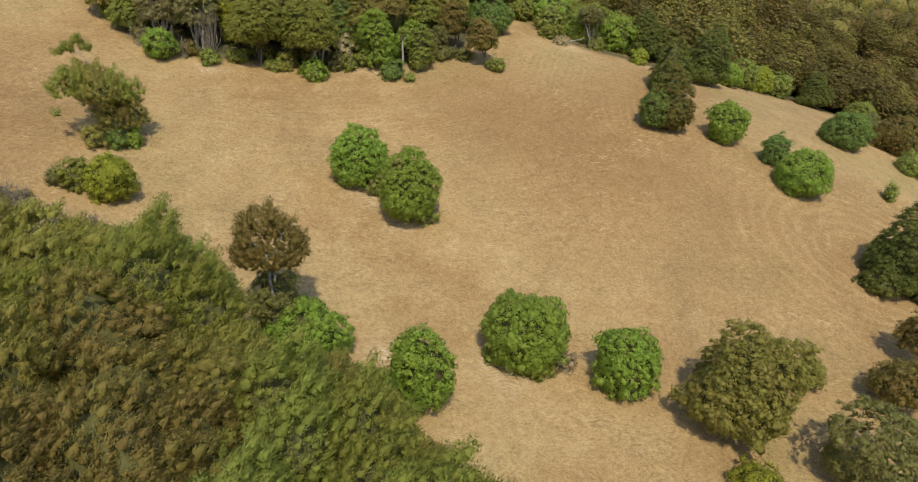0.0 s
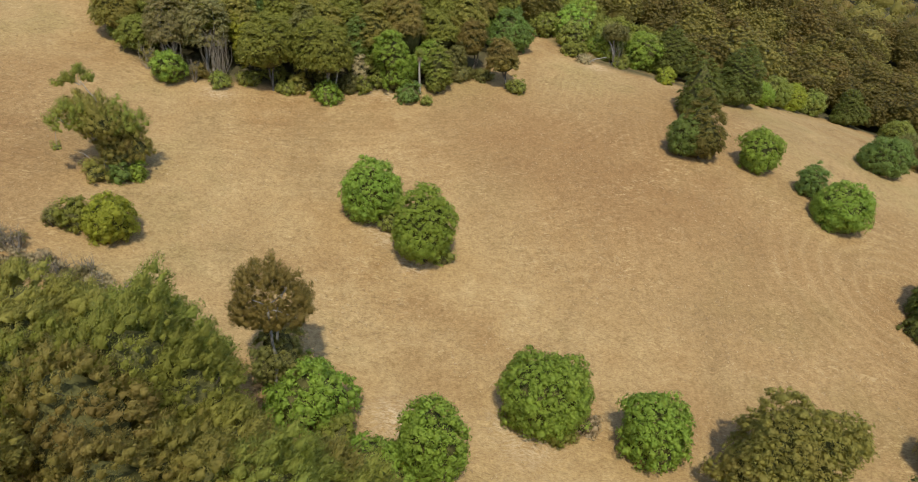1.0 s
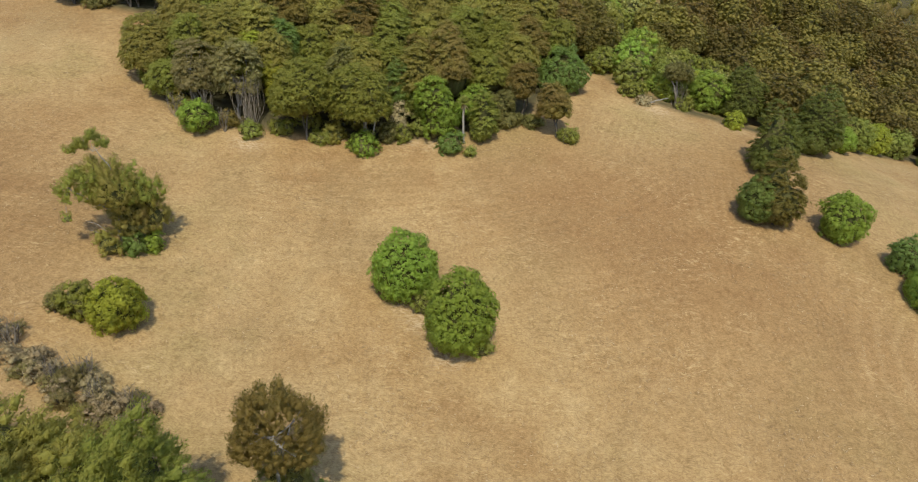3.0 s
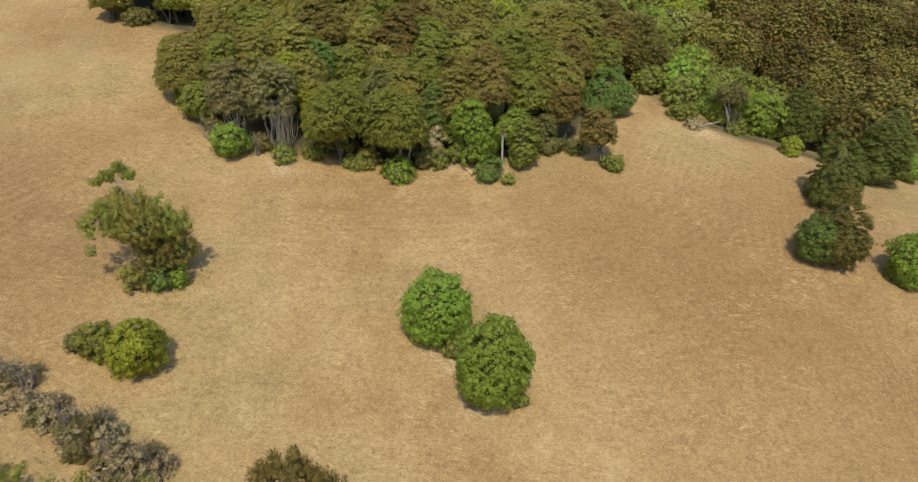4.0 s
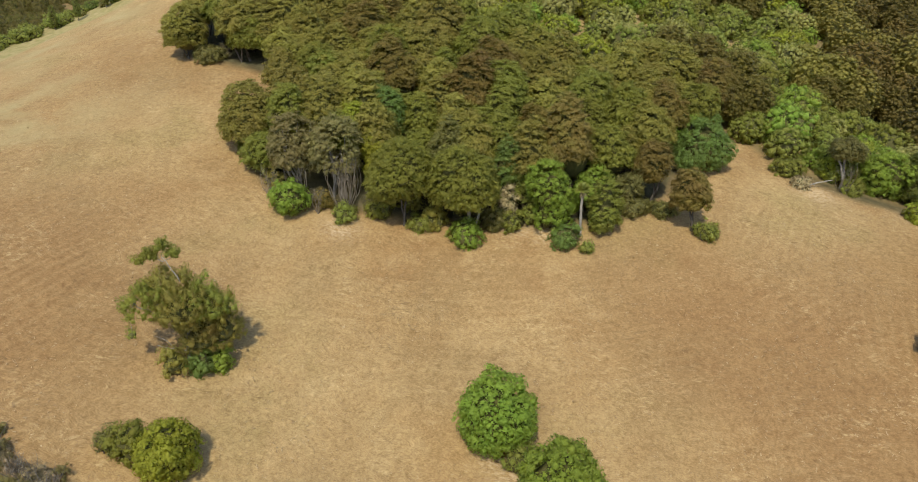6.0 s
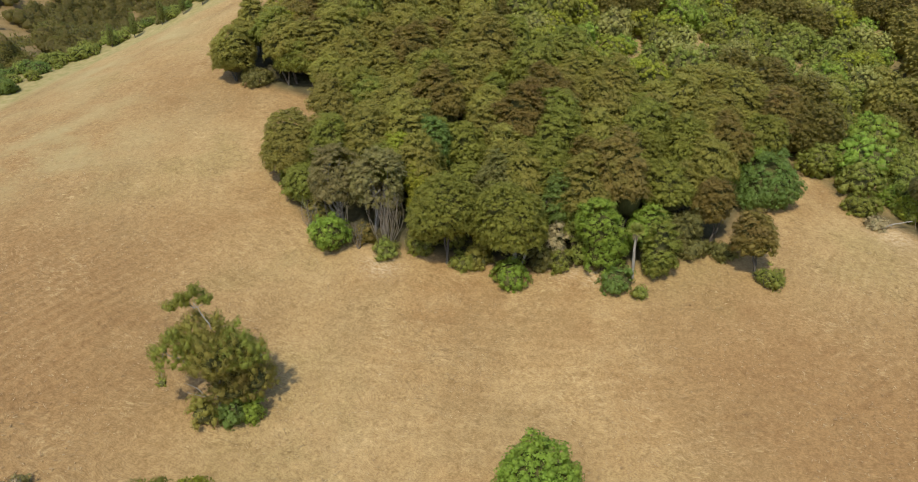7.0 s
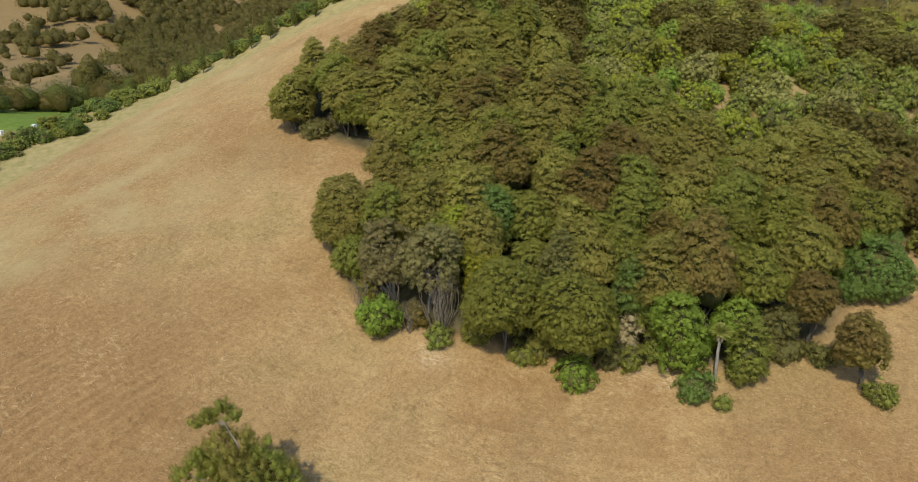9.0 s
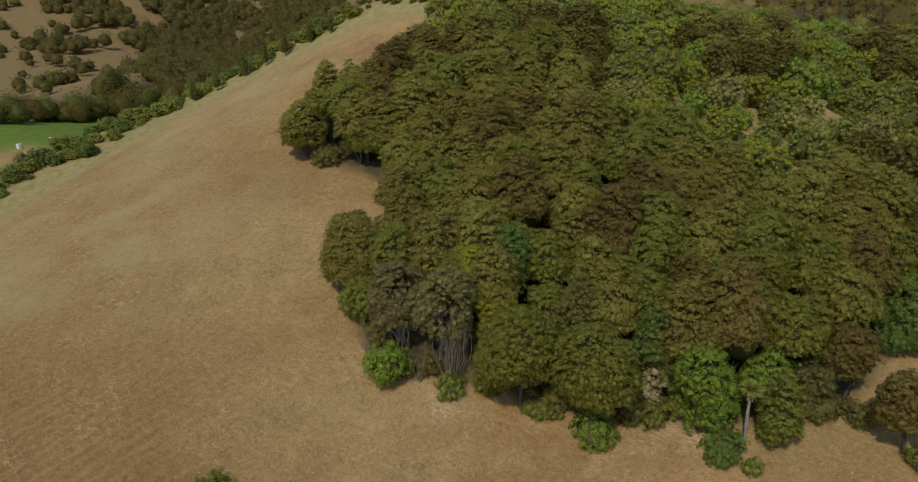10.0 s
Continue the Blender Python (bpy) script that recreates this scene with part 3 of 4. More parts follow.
        chunks.append((place(v, share) + rng.normal(0, 0.12 * radius, v.shape), f, SHADED_TWIGS, True))
    return chunks


def mound_shape():
    """A small open-bottomed dome of five faces."""
    a = np.arange(5) * 2 * np.pi / 5
    v = np.concatenate([[[0, 0, 0.95]], np.stack([np.cos(a), np.sin(a), np.full(5, -0.2)], -1)])
    return v, np.array([(0, 1 + i, 1 + (i + 1) % 5) for i in range(5)])


MOUND = mound_shape()


def mounds(rng, at, axis, side, s, tall, wide):
    """The dense inside of the clumps, each on its own axis and uneven."""
    v0, f0 = MOUND
    n = len(at)
    other = np.cross(axis, side)

    def turned(q):
        return q[..., :1] * side[:, None] + q[..., 1:2] * other[:, None] + q[..., 2:] * axis[:, None]

    local = v0[None] * rng.uniform(0.78, 1.18, (n, len(v0), 1)) * np.stack([wide, np.ones(n), np.full(n, tall)], -1)[:, None] * s[:, None, None]
    bent = turned(np.repeat(unit(v0 * np.array([1, 1, 1 / tall]))[None], n, 0))
    f = f0[None] + (np.arange(n) * len(v0))[:, None, None]
    return (at[:, None] + turned(local)).reshape(-1, 3), f.reshape(-1, 3), unit(bent.reshape(-1, 3))


def tree_parts(rng, parent, r, h, clear, leaf, kind, bark_mat, trunk_r, low=-0.3, lean=(0, 0), ragged=0.12, stems=1, gaps=0.0, point=2.0, grain=1.0, wind=(0, 0, 0), cover=1.0, fill=1.0):
    """Trunk, limbs and crown of a broad tree."""
    form = crown_form(rng, r, clear, h, 9, 1.4 * ragged, low, lean, 0.38 if point > 1.5 else 0.2, point)
    ends = form[0](unit(rand_unit(rng, 24) + np.array([0, 0, 0.5])), 0.9)
    fork = np.array([lean[0] * 0.45, lean[1] * 0.45, clear + (h - clear) * 0.25])
    pieces = []
    for i in range(stems):
        foot = np.array([0, 0, -0.35]) if stems == 1 else np.array([*(rng.normal(0, 0.09 * r, 2)), -0.35])
        tip = fork + (0 if stems == 1 else rng.normal(0, 0.22 * r, 3) * np.array([1, 1, 0.4]))
        pieces.append(limb(rng, foot, tip, trunk_r, trunk_r * 0.6, 0.06, 7, 7))
        for j in rng.choice(len(ends), size=max(3, 7 // stems), replace=False):
            pieces.append(limb(rng, tip, ends[j], trunk_r * 0.5, trunk_r * 0.14, 0.10, 5, 5))
    part("trunk", make_mesh("trunk", [(*merge(pieces), bark_mat, True)]), parent)
    area = 2 * math.pi * r * (0.5 * r + 0.55 * (h - clear))
    part("crown", make_mesh("crown", leafy_crown(rng, form, leaf, kind, area, low, grain, gaps, cover, wind, gaps < 0.5, 0.78, fill)), parent)


def scatter(rng, poly, gap, keep_out=()):
    """Places in the polygon, no two closer than the gap."""
    p = np.array(poly)
    lo, hi = p.min(0), p.max(0)
    got = []
    cells = {}
    tries = int((hi - lo).prod() / gap**2 * 14)
    xs, ys = rng.uniform(lo[0], hi[0], tries), rng.uniform(lo[1], hi[1], tries)
    ok = inside(poly, xs, ys)
    for x, y in zip(xs[ok], ys[ok]):
        cx, cy = int(x // gap), int(y // gap)
        near = [q for i in (-1, 0, 1) for j in (-1, 0, 1) for q in cells.get((cx + i, cy + j), ())]
        if any((x - a) ** 2 + (y - b) ** 2 < gap * gap for a, b in near):
            continue
        if any((x - a) ** 2 + (y - b) ** 2 < d * d for a, b, d in keep_out):
            continue
        cells.setdefault((cx, cy), []).append((x, y))
        got.append((x, y))
    return got


# ---------------------------------------------------------------- single bushes on the field
def bush(x, y, r, h, leaf, label, seed, style="broad", ragged=0.14, name="bush", group="", gaps=0.0, grain=1.0, fill=1.0):
    rng = np.random.default_rng(seed)
    ob = thing(name, x, y, label, "bush", group)
    form = crown_form(rng, r, -0.35, h, 8, 1.3 * ragged, -0.8, belly=0.42)
    ends = form[0](unit(rand_unit(rng, 7) + np.array([0, 0, 0.4])), 0.9)
    pieces = [limb(rng, (rng.normal(0, 0.15), rng.normal(0, 0.15), -0.3), e, 0.07, 0.02, 0.1, 5, 5) for e in ends]
    part("woody_base", make_mesh("woody_base", [(*merge(pieces), BARK, True)]), ob)
    area = 2 * math.pi * r * (0.45 * r + 0.6 * h)
    part("crown", make_mesh("crown", leafy_crown(rng, form, leaf, style, area, -0.75, grain, gaps, body=gaps < 0.5, fill=fill)), ob)
    return ob


ROUND = "rounded bush of bright green broad leaves on dry grass"
FIELD_BUSHES = "bushes on the field"
bush(-9.4, 63.8, 2.55, 5.6, BROAD, ROUND, 11, group=FIELD_BUSHES)
bush(-4.5, 58.9, 2.5, 6.9, BROAD, "tall rounded bush of bright green broad leaves", 12, group=FIELD_BUSHES)
bush(-2.4, 37.2, 1.87, 5.7, BROAD, ROUND, 13, group=FIELD_BUSHES)
bush(4.7, 43.2, 3.11, 5.0, BROAD, "wide rounded bush of bright green leaves", 14, group=FIELD_BUSHES)
bush(11.4, 41.2, 2.17, 5.0, BROAD, ROUND, 15, group=FIELD_BUSHES)
bush(30.6, 79.0, 2.09, 4.5, BROAD, ROUND, 16, group=FIELD_BUSHES)
bush(35.1, 75.8, 1.3, 3.5, BLUE_GREEN, "rounded bush of dull green leaves", 17, group=FIELD_BUSHES)
bush(36.5, 71.5, 2.9, 4.4, BROAD, ROUND, 18, group=FIELD_BUSHES)
bush(-27.8, 53.4, 1.9, 3.6, LIME, "low wide bush of yellow-green leaves on dry grass", 19, group=FIELD_BUSHES)
bush(22.5, 79.3, 1.81, 4.9, BLUE_GREEN, "rounded bush of dull blue-green leaves beside a dark tree", 20, group=FIELD_BUSHES)

# ---------------------------------------------------------------- the wood: kanuka trees
def kanuka(name, label, seed, r, h, leaf, clear=2.2, lean=(0, 0), x=0, y=0, ragged=0.12, trunk_r=0.13, stems=2, bark_mat=None, low=-0.4, group="", category="tree", gaps=0.0, point=2.0, kind="shelf", grain=1.0, wind=(0, 0, 0), cover=1.0, fill=1.0):
    ob = thing(name, x, y, label, category, group)
    tree_parts(np.random.default_rng(seed), ob, r, h, clear, leaf, kind, bark_mat or BARK, trunk_r, low, lean, ragged, stems, gaps, point, grain, wind, cover, fill)
    return ob


def wood(places, protos, rng, low=0.85, high=1.15, spin=3.14):
    """Each place takes a copy of one of the trees, turned and sized at random."""
    used = set()
    for x, y in places:
        k = int(rng.integers(len(protos)))
        s = rng.uniform(low, high)
        m = Matrix.LocRotScale((x, y, ground_z(x, y) - 0.1), Euler((0, 0, rng.uniform(-spin, spin))), (s, s, s * rng.uniform(0.88, 1.16)))
        if k not in used:
            used.add(k)
            protos[k].matrix_basis = m
        else:
            copy_unit(protos[k], m)


def copy_unit(ob, m):
    """A copy whose size comes from m alone."""
    c = copy_thing(ob, Matrix.Identity(4))
    c.matrix_basis = m
    return c


rng = np.random.default_rng(5)
OLIVE = "olive-green kanuka tree with a dense billowing crown"
WOOD = "trees of the wood"
protos = [kanuka("kanuka_tree", OLIVE, 100 + i, 2.0 + 0.22 * (i % 5), 6.2 + 0.6 * ((i * 3) % 5), leaf, clear=1.2, group=WOOD, ragged=0.24, low=-0.1, grain=0.95 + 0.12 * (i % 3), point=1.55) for i, leaf in enumerate((KANUKA, KANUKA_GREEN, KANUKA, KANUKA_BROWN, KANUKA, KANUKA, KANUKA_GREEN, KANUKA, KANUKA, KANUKA))]
SPOTS = [(-30.5, 89.4, 1.6, 7.6, LIME), (-27.6, 88.2, 1.4, 6.6, LIME), (-28.2, 92.6, 2.3, 7.6, BLUE_GREEN), (-52.4, 107.6, 2.4, 6.4, LIME), (-55.4, 112.6, 2.8, 7.6, KANUKA_BROWN), (-20.4, 89.6, 1.8, 7.8, GREY_LEAF), (-14.2, 90.2, 1.7, 6.4, BLUE_GREEN), (-37.6, 97.5, 2.1, 6.8, KANUKA_GREEN)]
KEEP = [(-42.3, 88.8, 2.5), (-24.2, 87, 2.5), (-17.8, 88, 2.5), (-9.2, 90, 2.5)] + [(x, y, 1.0) for x, y, r, h, leaf in SPOTS]
spots = scatter(rng, FOREST, 3.05, KEEP)
spots.sort(key=lambda p: p[1])
wood(spots, protos, rng, 0.82, 1.2)
for i, (x, y, r, h, leaf) in enumerate(SPOTS):
    kanuka("leafy_tree", "lighter leafy tree standing among the olive kanuka", 120 + i, r, h, leaf, x=x, y=y, clear=1.4, ragged=0.2, group=WOOD)

WIND = (1.1, 0.3, 0)
near_protos = [kanuka("kanuka_tree", "kanuka tree with upright feathery olive-green sprays", 130 + i, 2.3 + 0.25 * (i % 3), 8.6 + 0.6 * ((i * 2) % 4), leaf, clear=3.0, kind="plume", wind=WIND, cover=0.8, ragged=0.38, low=-0.15, group="trees of the near wood") for i, leaf in enumerate((KANUKA, KANUKA_BROWN, KANUKA, KANUKA_GREEN, KANUKA_GREEN, KANUKA_BROWN))]
edge_trees = [(-30.5, 36.2), (-27.2, 36.8), (-23.9, 37.0), (-20.9, 37.2), (-18.2, 36.8), (-15.9, 35.6), (-14.4, 33.6)]
near_places = edge_trees + scatter(rng, LEFT_WOOD, 2.9, [(x, y, 2.4) for x, y in edge_trees])
brown = [p for p in near_places if math.dist(p, (-15.8, 22.5)) < 5 or math.dist(p, (-7.4, 30.6)) < 3 or math.dist(p, (-19, 28.4)) < 2.6]
green = [p for p in near_places if p not in brown and (math.dist(p, (-7.6, 24.6)) < 4.4 or math.dist(p, (-16.5, 34)) < 3.5)]
wood(brown, near_protos[1:2] + near_protos[5:], rng, 0.85, 1.0, 0.5)
small = kanuka("kanuka_tree", "smaller brown-olive kanuka tree at the near wood's edge", 139, 2.2, 6.0, KANUKA, clear=1.0, kind="plume", wind=WIND, ragged=0.22, group="trees of the near wood")
wood([(-12.2, 32.6), (-10.0, 31.4), (-7.4, 30.6), (-4.8, 29.0), (-2.0, 27.2), (-0.2, 24.8)], [small], rng, 0.85, 1.1, 0.5)
wood(green, near_protos[3:4], rng, 0.85, 1.0, 0.5)
wood([p for p in near_places if p not in brown and p not in green], [near_protos[0], near_protos[2], near_protos[4]], rng, 0.84, 1.02, 0.5)

# single kanuka trees
EDGE = "trees at the wood's edge"
kanuka("kanuka_tree", "broad dome-shaped kanuka tree on dry grass", 201, 3.45, 7.0, KANUKA, ragged=0.22, clear=0.3, x=18.2, y=38.5, low=-0.6)
kanuka("kanuka_tree", "small round kanuka bush beside a larger one", 211, 1.13, 2.2, KANUKA, clear=0.2, x=25.2, y=43.3, low=-0.6)
kanuka("kanuka_tree", "bright olive kanuka tree with dark trunks below", 202, 3.2, 8.4, KANUKA_GREEN, clear=1.7, x=-23.3, y=83.7, group=EDGE)
kanuka("kanuka_tree", "broad olive kanuka tree with pale forked trunk", 203, 3.3, 8.2, KANUKA_GREEN, clear=2.0, x=-17.2, y=84.6, group=EDGE, stems=4, bark_mat=PALE_BARK)
kanuka("kanuka_tree", "dark olive kanuka tree at a corner of the wood", 204, 3.1, 6.9, KANUKA, clear=0.3, x=-40.9, y=87.0, group=EDGE)
kanuka("kanuka_tree", "dark olive kanuka tree at a corner of the wood", 205, 2.8, 6.8, KANUKA, clear=0.3, x=-59.2, y=103.4, group=EDGE)
kanuka("kanuka_tree", "olive kanuka tree at the wood's edge", 212, 3.4, 6.6, KANUKA_GREEN, clear=0.8, x=-51.0, y=105.2, group=EDGE)
kanuka("kanuka_tree", "brown-tipped kanuka tree with a bare trunk", 206, 1.8, 6.6, KANUKA_BROWN, clear=1.8, x=-0.8, y=94.3, group=EDGE)
kanuka("kanuka_tree", "small brown-tipped kanuka tree over its shadow", 207, 1.9, 6.0, KANUKA_BROWN, clear=1.5, x=3.2, y=91.2, lean=(-0.3, 0), group=EDGE)
kanuka("kanuka_tree", "open brown-tipped kanuka tree with bare limbs", 208, 2.21, 9.6, KANUKA_BROWN, clear=4.7, x=-12.5, y=42.1, kind="plume", grain=0.8, gaps=0.55, point=1.3, ragged=0.16, low=-0.7, stems=2, bark_mat=PALE_BARK)
kanuka("kanuka_tree", "greyish kanuka tree thinning out at the edge", 213, 2.6, 7.4, GREY_BROWN, clear=1.2, x=-34.2, y=84.0, gaps=0.5, group=EDGE, bark_mat=PALE_BARK, stems=4)
kanuka("kanuka_tree", "greyish brown-tipped kanuka tree thinning out", 214, 2.6, 7.4, GREY_BROWN, clear=1.6, x=-30.6, y=84.6, gaps=0.55, group=EDGE, bark_mat=PALE_BARK, stems=4)
kanuka("kanuka_tree", "low olive kanuka tree spreading over the grass", 215, 2.2, 4.2, KANUKA_GREEN, clear=0.3, x=-38.2, y=84.6, group=EDGE, low=-0.6)

# trees of the eastern rim
kanuka("kanuka_tree", "brown-tipped kanuka tree casting deep shade", 216, 2.13, 3.8, KANUKA_BROWN, clear=1.0, x=31.5, y=42.2)
kanuka("kanuka_tree", "brown-tipped kanuka tree on the slope", 217, 1.62, 4.9, KANUKA_BROWN, clear=1.0, x=36.1, y=47.5)
kanuka("grey_tree", "grey-green leafy tree with pale bare branches", 218, 3.0, 5.2, GREY_LEAF, clear=0.3, x=25.6, y=34.4, bark_mat=PALE_BARK, stems=5, ragged=0.2, gaps=0.6)
bush(17.9, 33.4, 1.6, 1.5, LIME, "low round bush on the slope", 40)


def conifer(x, y, r, h, label, seed, leaf=None, group=""):
    """A ragged cone of layered sprays on a straight trunk."""
    rng = np.random.default_rng(seed)
    ob = thing("conifer", x, y, label, "tree", group)
    form = crown_form(rng, r, 0.1, h, 12, 0.3, -0.7, belly=0.2, point=1.45)
    part("trunk", make_mesh("trunk", [(*tube([(0, 0, -0.4), (0.03, 0, h * 0.5), (0, 0.02, h * 0.95)], [0.2, 0.12, 0.02], 8), BARK, True)]), ob)
    area = 2 * math.pi * r * (0.45 * r + 0.5 * h)
    part("crown", make_mesh("crown", leafy_crown(rng, form, leaf or TOTARA, "shelf", area, -0.75, 0.9)), ob)
    return ob


RIM = "trees on the rim"
conifer(24.2, 79.3, 2.19, 6.5, "brown-green conifer behind a round bush", 58, DARK_KANUKA, RIM)
conifer(26.9, 90.0, 2.42, 6.6, "dark green conifer with ragged drooping sprays", 50, group=RIM)
conifer(35.6, 101.2, 3.0, 8.6, "dark green conifer on the rim of the field", 51, group=RIM)
conifer(27.6, 107.4, 3.0, 8.4, "dark green conifer at the scrub's edge", 52, group=RIM)
conifer(41.2, 58.2, 3.4, 8.6, "broad dark conifer on the slope", 53, group=RIM)
conifer(43.6, 56.6, 3.0, 5.6, "broad dark conifer on the slope", 54, group=RIM)
conifer(37.8, 56.8, 1.7, 2.6, "low dark conifer on dry grass", 55, group=RIM)
conifer(-4.8, 88.6, 1.47, 5.8, "yellow-green young conifer at the wood's edge", 56, KANUKA_GREEN, EDGE)
conifer(60.5, 119.5, 2.6, 6.4, "dark green conifer on the rim of the field", 57, group=RIM)

conifer(-217, 193, 4.6, 14.0, "tall brown-green conifer at a hedge beyond a meadow", 59, DARK_KANUKA)

# bushes along the rim
RIM_BUSH = "bushes on the rim"
for i, (x, y, r, h, leaf, label) in enumerate([
    (50.1, 89.4, 2.96, 4.0, BLUE_GREEN, "wide dull green bush on the rim"), (49.6, 90.2, 1.8, 2.4, SCRUB, "low scrubby bush on the rim"), (60.8, 95.0, 3.4, 5.0, KANUKA_BROWN, "dark brownish bush on the rim"),
    (58.8, 87.2, 2.2, 2.8, SCRUB, "olive bush on the slope"), (48.7, 75.2, 0.74, 2.0, SCRUB, "small pale olive bush on dry grass"), (36.4, 71.0, 1.6, 1.9, SCRUB, "low brownish scrub beside a green bush"),
    (44.8, 112.6, 2.6, 4.4, SCRUB, "light green bush on the rim"), (49.4, 116.8, 2.4, 4.0, LIME, "light green bush on the rim"), (54.2, 120.4, 2.4, 4.0, SCRUB, "light green bush on the rim"), (66.0, 114.5, 2.3, 3.4, SCRUB, "light olive bush on the rim"),
    (64.8, 109.0, 1.8, 2.4, GREY_LEAF, "greyish scrub on the rim"), (25.7, 102.4, 1.2, 2.0, LIME, "small yellow-green bush at the scrub's edge"), (40.6, 107.6, 2.2, 3.6, BROAD, "green bush on the rim")]):
    bush(x, y, r, h, leaf, label, 300 + i, ragged=0.14, style="broad" if leaf in (BLUE_GREEN, BROAD, LIME) else "fine", group=RIM_BUSH)

# the shrubs at the foot of the wood
FOOT = "shrubs at the wood's foot"
for i, (x, y, r, h, leaf, label) in enumerate([
    (-33.1, 80.4, 1.5, 2.9, BROAD, "green shrub at the wood's foot"), (-28.5, 81.7, 1.3, 2.0, SCRUB, "light olive shrub at the wood's foot"), (-21.8, 83.4, 1.4, 1.5, SCRUB, "low olive scrub at the wood's foot"),
    (-17.1, 83.2, 1.3, 2.0, BROAD, "small bright green shrub at the wood's foot"), (-13.4, 86.8, 1.5, 2.1, SCRUB, "light olive shrub at the wood's foot"), (-9.7, 88.0, 1.84, 6.6, BROAD, "tall dense green broadleaf bush at the wood's edge"),
    (-6.4, 91.4, 1.5, 4.8, BROAD, "green broadleaf bush behind a palm"), (-8.1, 85.9, 1.3, 1.9, BLUE_GREEN, "dull green shrub at a palm's foot"), (-6.0, 85.8, 0.9, 1.0, SCRUB, "low olive shrub at a palm's foot"), (4.4, 103.2, 3.0, 4.6, BLUE_GREEN, "dark green broadleaf bush at the wood's corner"),
    (1.6, 105.2, 2.2, 4.6, BROAD, "green broadleaf bush at the wood's corner"), (4.6, 90.2, 1.1, 2.0, SCRUB, "yellow-green shrub at a small tree's foot"), (0.6, 93.2, 1.3, 1.2, GREY_LEAF, "greyish scrub at a tree's foot"), (-27.0, 87.5, 1.5, 5.6, LIME, "yellow-green bush among the trees"),
    (-12.6, 90.6, 1.6, 5.6, SCRUB, "dull green bush at the wood's edge"), (-3.0, 92.6, 1.3, 4.2, GREY_LEAF, "grey-leaved bush at the wood's edge"), (-44.6, 101.6, 1.3, 1.6, SCRUB, "low scrub in a notch of the wood"), (-56.0, 103.0, 1.8, 2.0, GREY_LEAF, "greyish scrub at the wood's edge"),
    (13.2, 105.8, 1.6, 1.8, SCRUB, "low scrub beside a fallen log"), (20.2, 105.4, 1.6, 1.8, SCRUB, "low olive scrub at the field's end"), (18.2, 107.4, 1.3, 2.4, LIME, "yellow-green bush at the field's end"), (23.2, 107.2, 2.2, 4.2, BROAD, "green broadleaf bush at the field's end"),
    (-10.2, 40.3, 2.6, 3.0, BROAD, "broad low bright green bush at a tree's foot"), (-12.4, 42.6, 1.5, 4.2, GREY_LEAF, "dull green scrub at a tree's foot"), (-8.2, 38.6, 1.3, 2.2, SCRUB, "olive shrub beside a bright green bush"),
    (-5.4, 36.4, 1.8, 2.4, BROAD, "low green bush at the near wood's edge"), (-4.2, 37.4, 1.1, 1.5, LIME, "low yellow-green bush on dry grass"), (5.4, 41.9, 1.1, 1.7, SCRUB, "olive shrub at a bush's foot"), (7.4, 43.0, 0.8, 1.0, DRY, "dry grey scrub at a bush's foot"),
    (-7.5, 62.4, 1.2, 2.6, SCRUB, "dull olive shrub between two green bushes"), (-3.0, 59.0, 0.9, 1.2, SCRUB, "low brownish shrub at a bush's foot"), (-32.0, 60.2, 0.95, 1.5, KANUKA, "yellow-brown shrub under a tree"), (-30.5, 61.2, 1.0, 1.6, BLUE_GREEN, "green shrub under a tree"),
    (-29.5, 62.0, 0.85, 1.4, BROAD, "green shrub under a tree"), (-30.1, 53.2, 0.85, 2.9, KANUKA_GREEN, "dull olive bush beside a yellow-green one"), (-31.9, 53.0, 0.7, 1.5, GREY_LEAF, "pale green low bush on dry grass"), (18.6, 108.6, 2.4, 3.2, SCRUB, "olive bush behind a fallen log"),
    (-25.6, 83.7, 1.5, 1.9, KANUKA_GREEN, "low olive scrub under the trees' edge"), (-20.3, 84.7, 1.5, 2.0, KANUKA, "low olive scrub under the trees' edge"), (-15.2, 86.2, 1.3, 2.4, GREY_LEAF, "grey-green scrub under the trees' edge"), (-36.4, 83.2, 1.3, 2.2, KANUKA, "low olive scrub under the trees' edge"),
    (-30.9, 82.9, 1.2, 1.8, KANUKA_BROWN, "low brownish scrub under the trees' edge"), (-11.7, 88.2, 1.4, 2.8, SCRUB, "light olive scrub under the trees' edge"), (-2.2, 92.4, 1.5, 2.4, GREY_LEAF, "grey-green scrub under the trees' edge"), (-23.4, 86.0, 1.6, 3.0, KANUKA, "olive scrub under the trees' edge"),
    (-18.6, 87.6, 1.6, 3.2, KANUKA, "olive scrub under the trees' edge"), (-41.8, 87.0, 1.4, 2.2, KANUKA_GREEN, "low olive scrub under the trees' edge")]):
    if "scrub under" in label or "olive s" in label:
        r, h = 0.78 * r, 0.75 * h
    small = r < 1.8
    bush(x, y, r, h, leaf, label, 400 + i, ragged=0.36, style="broad" if leaf in (BLUE_GREEN, BROAD, LIME) else "fine", group=FOOT, name="shrub" if small else "bush")


